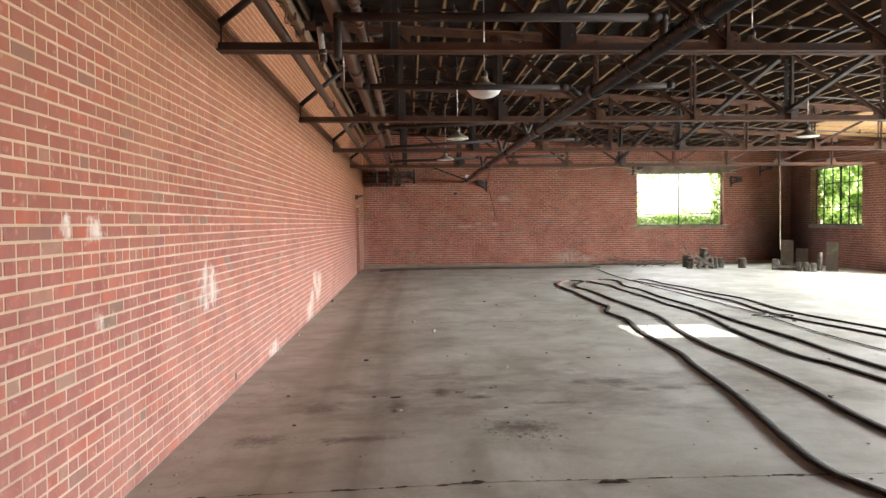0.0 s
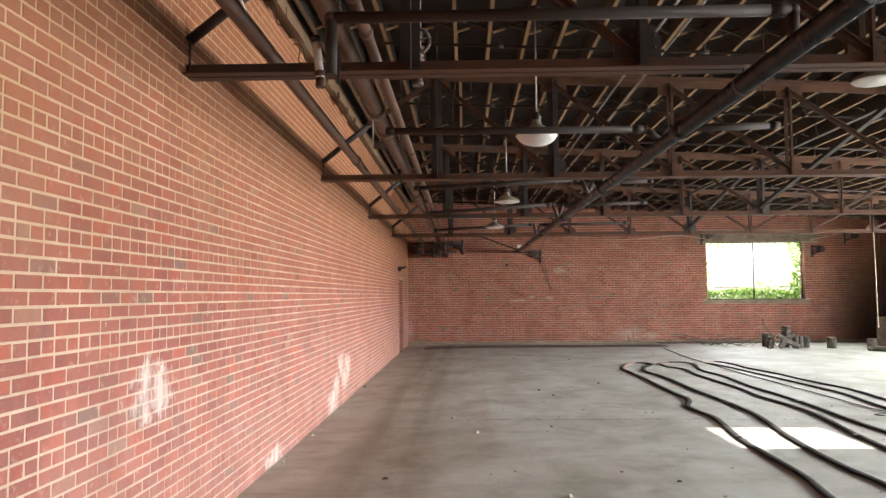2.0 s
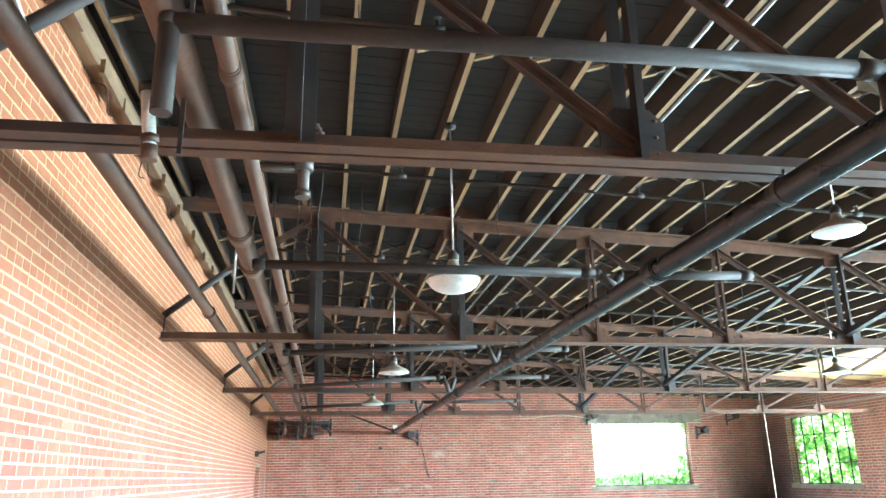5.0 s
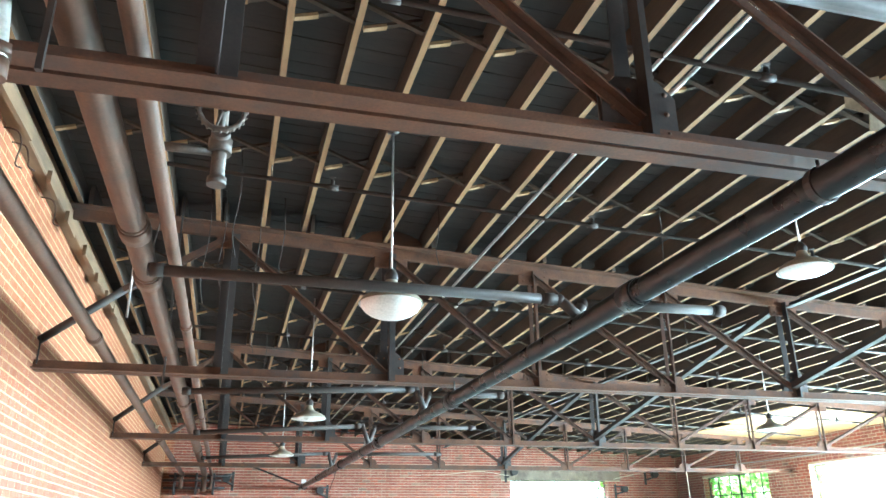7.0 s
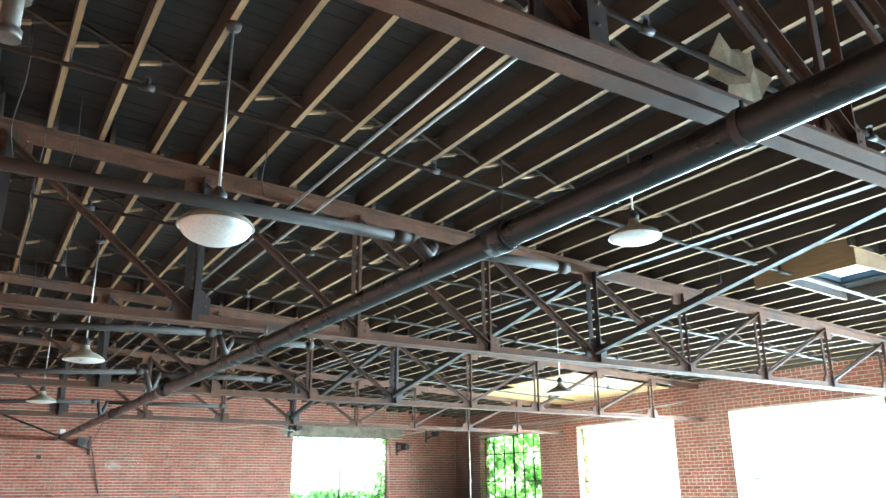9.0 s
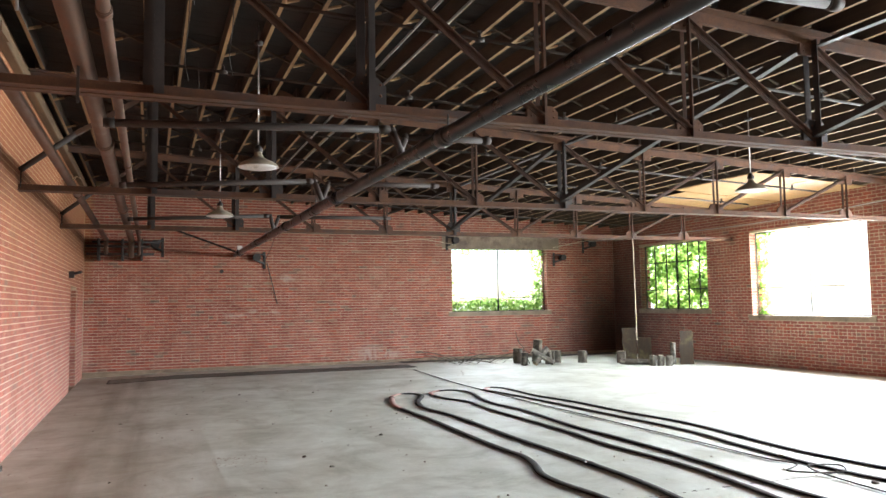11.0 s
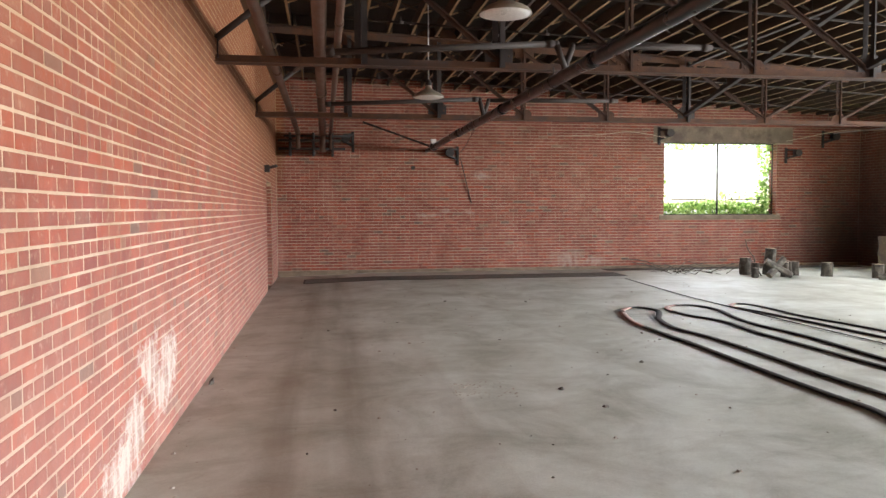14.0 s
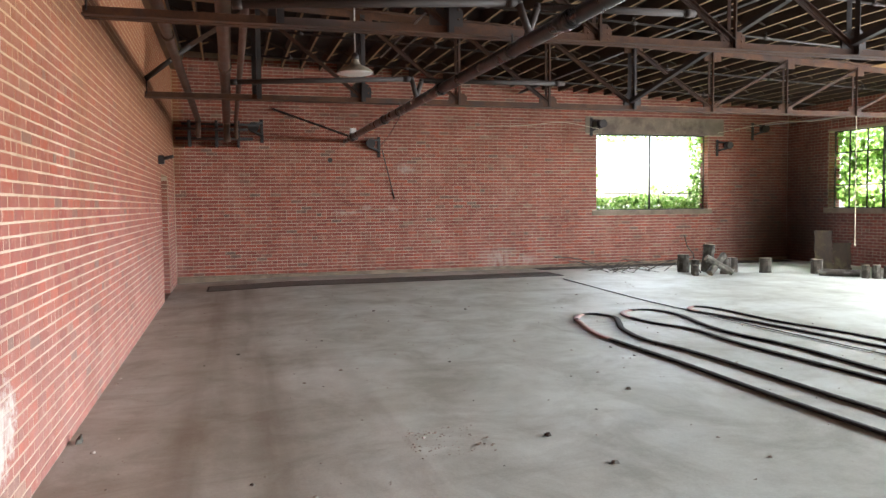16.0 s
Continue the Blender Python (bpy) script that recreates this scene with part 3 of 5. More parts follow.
# concrete kerb along the foot of the end wall
tagged(part("baseboard", boxed(X0 + 0.02, X1 - 0.02, Y1 - 0.07, Y1 + 0.004, -0.09, 0.075, bevel=0.012), LINTEL), "rough concrete kerb along the foot of the brick wall", "kerb", kind="structure")
_bm = bmesh.new()
for _u, _s in ((DOORWAY[0], 1), (DOORWAY[1], -1)):
    for _row in range(-1, int(DOORWAY[3] / COURSE)):
        _lo, _hi = _row * COURSE + JOINT / 2, (_row + 1) * COURSE - JOINT / 2
        for _d0, _d1 in (((-0.235, -0.125), (-0.115, -0.012)) if _row % 2 else ((-0.235, -0.012),)):
            box(_bm, X0 + _d0, X0 + _d1, min(_u - 0.01, _u + _s * 0.007), max(_u + 0.01 if _s < 0 else _u - 0.01, _u + _s * 0.007), _lo, _hi)
tagged(part("jamb", _bm, BRICK, wall_west, "red brick jamb of the old doorway"), kind="stuff")
# bricked-up recess of the old doorway
tagged(part("door_1", boxed(X0 - 0.33, X0 - 0.24, DOORWAY[0] - 0.02, DOORWAY[1] + 0.02, -0.30, DOORWAY[3] + 0.02), VOID), "bricked-up doorway recess in the brick wall", "doorway", kind="structure")


def ceiling_mesh():
    """Roof boards, joists and bridging, with one framed hole in them. Slot 0 boards, 1 joists."""
    bm = bmesh.new()
    rnd = random.Random(3)

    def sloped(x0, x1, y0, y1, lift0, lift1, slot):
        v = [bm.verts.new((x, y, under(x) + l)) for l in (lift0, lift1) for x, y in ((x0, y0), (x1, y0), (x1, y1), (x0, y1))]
        # only the underside keeps the pale wood; other joist faces are painted shaded
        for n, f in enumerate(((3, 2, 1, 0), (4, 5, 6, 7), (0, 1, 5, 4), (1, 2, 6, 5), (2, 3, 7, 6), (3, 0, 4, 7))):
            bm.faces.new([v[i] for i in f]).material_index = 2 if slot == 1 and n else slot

    hx0, hx1, hy0, hy1 = HOLE
    y = Y0
    while y < Y1 - 0.01:
        w = min(0.143, Y1 - y)
        lift = 0.19 + rnd.uniform(0, 0.004)
        spans = [(X0, X1)]
        if y + w > hy0 and y < hy1:
            spans = [(X0, hx0), (hx1, X1)]
        for a, b in spans:
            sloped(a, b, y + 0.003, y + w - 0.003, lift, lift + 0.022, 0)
        y += w
    bays = [Y0] + [t for t in TRUSS_Y] + [Y1]
    xs = []
    x = -1.509
    while x < X1 - 0.05:
        xs.append(x)
        x += 0.413
    for k, (a, b) in enumerate(zip(bays, bays[1:])):
        for x in xs:
            j = x + rnd.uniform(-0.018, 0.018) + (0.0 if k % 2 else 0.06)
            wide = 0.040
            runs = [(a - 0.12 if k else a, b + (0.12 if b < Y1 else 0))]
            if hx0 - 0.05 < j < hx1 + 0.05 and a < hy0 < b:
                runs = [(runs[0][0], hy0 - 0.02), (hy1 + 0.02, runs[0][1])]
            for r0, r1 in runs:
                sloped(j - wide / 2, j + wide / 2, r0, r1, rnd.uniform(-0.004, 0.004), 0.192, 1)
        for share in (0.30, 0.68):
            yy = a + (b - a) * share
            if b - a < 2.5:
                continue
            for x, nx in zip(xs, xs[1:]):
                if hx0 - 0.4 < x < hx1 + 0.1 and hy0 - 0.2 < yy < hy1 + 0.2:
                    continue
                c = 0.0 if k % 2 else 0.06
                z0, z1 = under(x), under(nx)
                o = rnd.uniform(-0.03, 0.03)
                bar(bm, (x + c + 0.03, yy + o, z0 + 0.155), (nx + c - 0.03, yy + o, z1 + 0.03), 0.036, 0.02, slot=2)
                bar(bm, (x + c + 0.03, yy + o + 0.05, z0 + 0.02), (nx + c - 0.03, yy + o + 0.05, z1 + 0.155), 0.036, 0.02, slot=2)
                bar(bm, (x + c + 0.02, yy + o + 0.05, z0 + 0.012), (x + c + 0.16, yy + o + 0.05, z0 + 0.055), 0.038, 0.022, slot=1)
    # trimmers round the hole, and an added board skirt that screens off the sky
    zs = under(hx0)
    for a, b, c, d in ((hx0 - 0.025, hx0, hy0 - 0.03, hy1 + 0.03), (hx0, hx1 + 0.03, hy0 - 0.03, hy0 - 0.005)):
        box(bm, a, b, c, d, zs - 0.20, zs + 0.18, slot=1)
    for yy in (hy0 - 0.03, hy1 + 0.03):
        sloped(hx0 - 0.1, hx1 + 0.1, yy - 0.02, yy + 0.02, 0.0, 0.19, 1)
    return bm


tagged(part("ceiling", ceiling_mesh(), [DECK, JOIST, SHADED_JOIST]), "smoke-dark board roof on closely spaced pale sawn joists", "ceiling", kind="structure")


def roof_cover():
    bm = bmesh.new()
    hx0, hx1, hy0, hy1 = HOLE
    for a, b, c, d in ((X0 - 0.0, hx0, Y0, Y1), (hx1, X1, Y0, Y1), (hx0, hx1, Y0, hy0), (hx0, hx1, hy1, Y1)):
        v = [bm.verts.new((x, y, under(x) + l)) for l in (0.225, 0.30) for x, y in ((a, c), (b, c), (b, d), (a, d))]
        for f in ((3, 2, 1, 0), (4, 5, 6, 7), (0, 1, 5, 4), (1, 2, 6, 5), (2, 3, 7, 6), (3, 0, 4, 7)):
            bm.faces.new([v[i] for i in f])
    return bm


tagged(part("roof", roof_cover(), TAR), "black felt roof covering with a square hole", "roof", kind="structure")

# plywood sheets nailed up under the joists beside the east wall
ply = thing("plywood_lining", (12.2, 19.8, under(12.2)), "bare tan plywood sheets nailed under the roof joists", "plywood")
for _i, (_a, _b, _c, _d) in enumerate(((10.9, 12.35, 17.75, 20.15), (12.37, 13.88, 17.75, 20.15), (11.15, 12.5, 20.17, 22.0), (12.52, 13.88, 20.17, 22.6))):
    _bm = bmesh.new()
    _v = [_bm.verts.new((x, y, under(x) - 0.012 - 0.006 * _i - l)) for l in (0.012, 0.0) for x, y in ((_a, _c), (_b, _c), (_b, _d), (_a, _d))]
    for _f in ((3, 2, 1, 0), (4, 5, 6, 7), (0, 1, 5, 4), (1, 2, 6, 5), (2, 3, 7, 6), (3, 0, 4, 7)):
        _bm.faces.new([_v[i] for i in _f])
    _p = part("plywood_sheet", _bm, PLY, ply)
    _p.matrix_parent_inverse = Matrix.Translation(ply.location).inverted()


# ---------------------------------------------------------------- trusses
NODES = [X0 + (X1 - X0) * k / 10 for k in range(11)]
CHORD_Z = 3.15


def chord_top(x):
    return under(x) - 0.075


def rivets(parent, spots, y):
    bm = bmesh.new()
    for x, z in spots:
        for s in (-1, 1):
            lathe_dome(bm, (x, y * s, z), s)
    return tagged(part("rivets", bm, RUST_STEEL, parent), kind="stuff")


def lathe_dome(bm, c, s, r=0.013):
    top = bm.verts.new((c[0], c[1] + s * r * 0.8, c[2]))
    ring = [bm.verts.new((c[0] + r * math.cos(a), c[1], c[2] + r * math.sin(a))) for a in (i * math.pi / 3 for i in range(6))]
    for i in range(6):
        tri = (ring[i], ring[(i + 1) % 6], top)
        bm.faces.new(tri if s < 0 else tri[::-1])


def gusset(parent, x, z, wide, high, cut, mat=None):
    bm = bmesh.new()
    t = 0.005
    prof = [(-wide / 2, -high / 2), (wide / 2, -high / 2), (wide / 2, high / 2 - cut), (wide / 2 - cut, high / 2), (-wide / 2 + cut, high / 2), (-wide / 2, high / 2 - cut)]
    for s in (-1, 1):
        y = s * 0.014
        f = [[bm.verts.new((x + a, y + o, z + b)) for a, b in prof] for o in (-t, t)]
        n = len(prof)
        for i in range(n):
            bm.faces.new((f[0][i], f[0][(i + 1) % n], f[1][(i + 1) % n], f[1][i]))
        bm.faces.new(f[0][::-1])
        bm.faces.new(f[1])
    g = part("gusset_plate", bm, mat or RUST_STEEL, parent)
    spots = [(x + a * wide * 0.36, z + b * high * 0.30) for a in (-1, -0.35, 0.35, 1) for b in (-1, 0, 1) if (a, b) != (-0.35, 0)]
    rivets(g, spots, 0.020)
    return g


def build_truss():
    root = thing("roof_truss", (0, 0, 0), "riveted red-oxide steel roof truss spanning the hall", "roof truss", "roof trusses")
    w = 0.012
    for s in (-1, 1):
        bm = bmesh.new()
        angle_iron(bm, (X0 - 0.10, s * w, CHORD_Z), (X1 - 0.03, s * w, CHORD_Z), 0.085, 0.011, (0, s, 0))
        part("bottom_chord", bm, RUST_STEEL, root)
        bm = bmesh.new()
        angle_iron(bm, (X0 - 0.05, s * w, chord_top(X0) + 0.06), (X1 - 0.02, s * w, chord_top(X1) + 0.06), 0.115, 0.012, (0, s, 0), down=True)
        part("top_chord", bm, RUST_STEEL, root)
    for k, x in enumerate(NODES[1:-1], 1):
        heavy = k in (1, 2, 5)
        t = 0.070 if heavy else 0.042
        for s in (-1, 1):
            bm = bmesh.new()
            angle_iron(bm, (x, s * 0.02, CHORD_Z + 0.02), (x, s * 0.02, chord_top(x) - 0.01), t, 0.009, (0, s, 0))
            part("vertical_strut", bm, DARK_STEEL if heavy else WEB_STEEL, root)
        if k in (2, 5):
            gusset(root, x, CHORD_Z + 0.155, 0.32, 0.29, 0.07, DARK_STEEL)
        elif k > 2:
            gusset(root, x, CHORD_Z + 0.10, 0.30, 0.19, 0.05)
        gusset(root, x + 0.02, chord_top(x) - 0.06, 0.34, 0.20, 0.0)
    for k in range(1, 9):
        if k <= 5:
            a, b = (NODES[k], chord_top(NODES[k]) - 0.06), (NODES[k + 1], CHORD_Z + 0.09)
        else:
            a, b = (NODES[k], CHORD_Z + 0.09), (NODES[k + 1], chord_top(NODES[k + 1]) - 0.06)
        for s in (-1, 1):
            bm = bmesh.new()
            angle_iron(bm, (a[0], s * 0.018, a[1] + 0.024), (b[0], s * 0.018, b[1] + 0.024), 0.044, 0.008, (0, s, 0), down=True)
            part("diagonal_strut", bm, WEB_STEEL, root)
    # rounded shoulder plates over the second panel point
    for s in (-1, 1):
        x, z = NODES[2], chord_top(NODES[2]) + 0.03
        bm = bmesh.new()
        prof = [(0.03, 0.0), (0.37, 0.0)] + [(0.03 + 0.34 * math.cos(a), 0.20 * math.sin(a)) for a in (0.35, 0.7, 1.05, 1.4, 1.57)]
        f = [[bm.verts.new((x + s * a, y, z + b)) for a, b in prof] for y in (-0.045, -0.033)]
        n = len(prof)
        for i in range(n):
            bm.faces.new((f[0][i], f[0][(i + 1) % n], f[1][(i + 1) % n], f[1][i]))
        bm.faces.new(f[0][::-1])
        bm.faces.new(f[1])
        part("shoulder_plate", bm, RUST_STEEL, root)
    # knee brace and strap at the west bearing
    bm = bmesh.new()
    tube(bm, (X0 + 0.01, 0, 3.41), (-0.98, 0, 3.98), 0.038, 10)
    part("knee_brace", bm, PIPE_GREY, root, "sooty steel knee brace")
    for s in (-1, 1):
        bm = bmesh.new()
        bar(bm, (-1.06, s * 0.035, 3.915), (NODES[1] - 0.05, s * 0.035, chord_top(NODES[1]) - 0.06), 0.010, 0.055)
        part("brace_strap", bm, WEB_STEEL, root)
    bm = bmesh.new()
    tube(bm, (X0 + 0.03, -0.03, CHORD_Z + 0.05), (X0 + 0.03, -0.03, 3.44), 0.009, 6)
    part("tie_strap", bm, DARK_STEEL, root)
    return root


_truss = build_truss()
_truss.location = (0, TRUSS_Y[0], 0)
for _y in TRUSS_Y[1:]:
    copy_thing(_truss, pose(0, _y, -0.015 if abs(_y - 7.1) < 0.01 else 0))

# sway bracing along the middle of the span
for _k, (_a, _b) in enumerate(zip(TRUSS_Y, TRUSS_Y[1:] + [Y1])):
    _x = NODES[5]
    _br = thing("sway_brace", (_x, _a, 4.3), "sooty steel sway bracing between two roof trusses", "brace", "sway braces")
    _inv = Matrix.Translation(_br.location).inverted()
    _z = chord_top(_x) - 0.07
    _bm = bmesh.new()
    bar(_bm, (_x + 0.05, _a + 0.05, _z), (_x + 0.05, _b - 0.06, _z), 0.075, 0.012)
    bar(_bm, (_x + 0.082, _a + 0.05, _z + 0.03), (_x + 0.082, _b - 0.06, _z + 0.03), 0.010, 0.06)
    part("top_strut", _bm, DARK_STEEL, _br).matrix_parent_inverse = _inv
    if _b < Y1:
        _bm = bmesh.new()
        bar(_bm, (_x - 0.05, _a + 0.06, _z - 0.02), (_x - 0.05, _b - 0.06, CHORD_Z + 0.12), 0.075, 0.012)
        bar(_bm, (_x - 0.082, _a + 0.06, _z + 0.01), (_x - 0.082, _b - 0.06, CHORD_Z + 0.15), 0.010, 0.06)
        part("diagonal_strut", _bm, DARK_STEEL, _br).matrix_parent_inverse = _inv


# ---------------------------------------------------------------- pipes
def pipe_thing(name, label, path, r, mat, category="pipe", group="", collars=(), collar_mat=None, seg=14):
    """A pipe through given points, with elbows and sleeves at its joints."""
    root = thing(name, path[0], label, category, group)
    inv = Matrix.Translation(root.location).inverted()
    for a, b in zip(path, path[1:]):
        bm = bmesh.new()
        tube(bm, a, b, r, seg)
        part("pipe_run", bm, mat, root).matrix_parent_inverse = inv
    for c in path[1:-1]:
        bm = bmesh.new()
        bmesh.ops.create_icosphere(bm, subdivisions=2, radius=r * 1.15, matrix=Matrix.Translation(c))
        part("elbow", bm, collar_mat or mat, root, smooth=True).matrix_parent_inverse = inv
    for seg_i, share in collars:
        a, b = Vector(path[seg_i]), Vector(path[seg_i + 1])
        c, d = a.lerp(b, share), (b - a).normalized()
        bm = bmesh.new()
        tube(bm, c - d * r * 1.1, c + d * r * 1.1, r * 1.22, seg)
        tube(bm, c - d * r * 1.5, c - d * r * 1.1, r * 1.1, seg)
        part("collar", bm, collar_mat or mat, root).matrix_parent_inverse = inv
    return root


def hanger(parent_pipe, x, y, z, top, r):
    """A strap hanger round a pipe, carried by a rod."""
    root = thing("pipe_hanger", (x, y, top), "sooty steel strap hanger holding a pipe", "hanger", "pipe hangers")
    inv = Matrix.Translation(root.location).inverted()
    bm = bmesh.new()
    tube(bm, (x, y, z + r), (x, y, top), 0.008, 6)
    part("rod", bm, DARK_STEEL, root).matrix_parent_inverse = inv
    bm = bmesh.new()
    rings = []
    for i in range(18):
        a = 2 * math.pi * i / 18
        rings.append([bm.verts.new((x + q * math.cos(a), y + w, z + q * math.sin(a))) for q, w in ((r + 0.002, -0.018), (r + 0.009, -0.018), (r + 0.009, 0.018), (r + 0.002, 0.018))])
    for i in range(18):
        for k in range(4):
            bm.faces.new((rings[i][k], rings[i][(k + 1) % 4], rings[(i + 1) % 18][(k + 1) % 4], rings[(i + 1) % 18][k]))
    part("strap", bm, DARK_STEEL, root).matrix_parent_inverse = inv


MAIN_A, MAIN_B = (2.12, 3.0, 2.985), (1.98, 26.0, 3.03)
pipe_thing("steam_main", "black iron steam main hung under the trusses", [(2.14, Y0 + 0.02, 2.97), MAIN_A, MAIN_B], 0.066, PIPE_BLACK, collars=[(1, s) for s in (0.10, 0.235, 0.39, 0.55, 0.71, 0.86)])
for _y in TRUSS_Y[1:]:
    _s = (_y - 3.0) / 23.0
    hanger(None, 2.12 - 0.14 * _s, _y - 0.14, 2.985 + 0.045 * _s, CHORD_Z + (0.02 if _y != 7.1 else -0.05), 0.066)
pipe_thing("wall_pipe", "brown painted pipe beside the brick wall", [(-1.13, Y0 + 0.02, 3.31), (-1.13, 25.9, 3.31), (-1.13, 25.9, 2.95)], 0.052, PIPE_BROWN, collars=[(0, 0.33), (0, 0.52), (0, 0.75)])
pipe_thing("heating_pipe", "thick brown heating pipe resting on the trusses", [(-0.585, Y0 + 0.02, 3.335), (-0.585, 26.3, 3.335), (-0.585, 26.3, 2.9)], 0.070, PIPE_BROWN, collars=[(0, 0.30), (0, 0.433), (0, 0.46), (0, 0.62), (0, 0.8)])
pipe_thing("thin_pipe", "thin brown pipe beside a thicker one", [(-0.40, Y0 + 0.02, 3.315), (-0.40, 26.1, 3.315), (-0.40, 26.1, 2.95)], 0.038, PIPE_BROWN, collars=[(0, 0.345), (0, 0.365), (0, 0.5), (0, 0.66)])
pipe_thing("branch_pipe", "sooty branch pipe with a drop below the truss", [(-0.545, 6.30, 2.90), (-0.545, 6.30, 3.24), (2.14, 6.30, 3.24), (2.14, 6.30, 3.02)], 0.036, PIPE_GREY, group="branch pipes", collars=[(1, 0.97)])
pipe_thing("branch_pipe", "sooty branch pipe from the heating pipe to the main", [(-0.52, 9.15, 3.19), (1.95, 9.08, 3.16), (2.09, 9.08, 3.05)], 0.034, PIPE_GREY, group="branch pipes", collars=[(0, 0.02), (0, 0.97)])
pipe_thing("branch_stub", "capped grey pipe stub beyond the main", [(2.09, 9.25, 3.03), (2.2, 9.25, 3.20), (3.28, 9.25, 3.22)], 0.034, PIPE_GREY, group="branch stubs", collars=[(1, 0.95)])
pipe_thing("branch_pipe", "sooty branch pipe from the heating pipe to the main", [(-0.52, 13.12, 3.20), (1.95, 13.02, 3.29), (2.06, 13.02, 3.05)], 0.034, PIPE_GREY, group="branch pipes", collars=[(0, 0.02), (0, 0.97)])
pipe_thing("branch_stub", "capped grey pipe stub beyond the main", [(2.04, 13.2, 3.03), (2.15, 13.2, 3.27), (3.05, 13.2, 3.29)], 0.034, PIPE_GREY, group="branch stubs", collars=[(1, 0.95)])
pipe_thing("branch_pipe", "sooty branch pipe from the heating pipe to the main", [(-0.52, 16.55, 3.20), (1.93, 16.45, 3.34), (2.04, 16.45, 3.05)], 0.034, PIPE_GREY, group="branch pipes", collars=[(0, 0.02), (0, 0.97)])
pipe_thing("branch_stub", "capped grey pipe stub beyond the main", [(2.02, 16.5, 3.03), (2.13, 16.5, 3.33), (3.75, 16.5, 3.36)], 0.034, PIPE_GREY, group="branch stubs", collars=[(1, 0.95)])
pipe_thing("branch_pipe", "sooty branch pipe from the heating pipe to the main", [(-0.52, 20.6, 3.22), (1.93, 20.5, 3.33), (2.0, 20.5, 3.05)], 0.034, PIPE_GREY, group="branch pipes", collars=[(0, 0.02), (0, 0.97)])
pipe_thing("branch_stub", "capped grey pipe stub beyond the main", [(1.99, 20.6, 3.03), (2.1, 20.6, 3.33), (4.3, 20.6, 3.36)], 0.034, PIPE_GREY, group="branch stubs", collars=[(1, 0.95)])


def sprinkler_line(y, x0, x1):
    """A thin pipe across the hall under the joists, with a sprinkler head every few metres."""
    root = thing("sprinkler_pipe", (x0, y, under(x0) - 0.12), "thin sooty sprinkler pipe with upright heads below the joists", "sprinkler pipe", "sprinkler pipes")
    inv = Matrix.Translation(root.location).inverted()
    bm = bmesh.new()
    tube(bm, (x0, y, under(x0) - 0.13), (x1, y, under(x1) - 0.13), 0.019, 8)
    part("pipe_run", bm, PIPE_GREY, root).matrix_parent_inverse = inv
    x = x0 + 1.4
    while x < x1:
        z = under(x) - 0.13
        bm = bmesh.new()
        tube(bm, (x - 0.05, y, z), (x + 0.05, y, z), 0.027, 8)
        tube(bm, (x, y, z), (x, y, z + 0.06), 0.018, 8)
        tube(bm, (x, y, z + 0.06), (x, y, z + 0.075), 0.026, 8, 0.010)
        tube(bm, (x, y, z + 0.085), (x, y, z + 0.089), 0.028, 8)
        bar(bm, (x - 0.014, y, z + 0.06), (x - 0.014, y, z + 0.09), 0.004, 0.004)
        part("sprinkler_head", bm, PIPE_GREY, root).matrix_parent_inverse = inv
        x += 2.35
    for x in (x0 + 0.9, (x0 + x1) / 2, x1 - 1.0):
        bm = bmesh.new()
        tube(bm, (x, y, under(x) - 0.12), (x, y, under(x) + 0.18), 0.005, 6)
        part("hanger_rod", bm, DARK_STEEL, root).matrix_parent_inverse = inv


for _k, _y in enumerate((3.0, 5.5, 8.12, 10.55, 13.3, 15.6, 18.3, 20.4, 23.2, 25.4)):
    sprinkler_line(_y, -0.75, 13.2)
for _x in (2.29, 2.55):
    pipe_thing("conduit", "bright galvanised conduit running along under the joists", [(_x, Y0 + 0.05, 4.40), (_x, 24.5, 4.40)], 0.014, GALVANISED, "conduit", "conduits", collars=[(0, 0.42), (0, 0.7)], seg=8)

# timber plate on the west wall
_bm = bmesh.new()
box(_bm, X0 - 0.002, X0 + 0.11, Y0, Y1 - 0.01, 4.50, 4.66, bevel=0.01)
tagged(part("trim", _bm, TIMBER), "rough timber wall plate under the joists", "wall plate", kind="structure")
_rnd = random.Random(12)
_y = 5.2
while _y < 15.0:
    _l = _rnd.uniform(0.25, 0.9)
    _z = 4.50 - _rnd.uniform(0.02, 0.10)
    _bm = bmesh.new()
    bar(_bm, (X0 + 0.128, _y, _z + 0.05), (X0 + 0.128 + _rnd.uniform(0, 0.012), _y + _l, _z + 0.05 + _rnd.uniform(-0.03, 0.03)), 0.034, 0.11)
    tagged(part("broken_board", _bm, TIMBER), "split offcut of brown board nailed below the joists", "board", "broken boards")
    _y += _l + _rnd.uniform(0.05, 0.7)


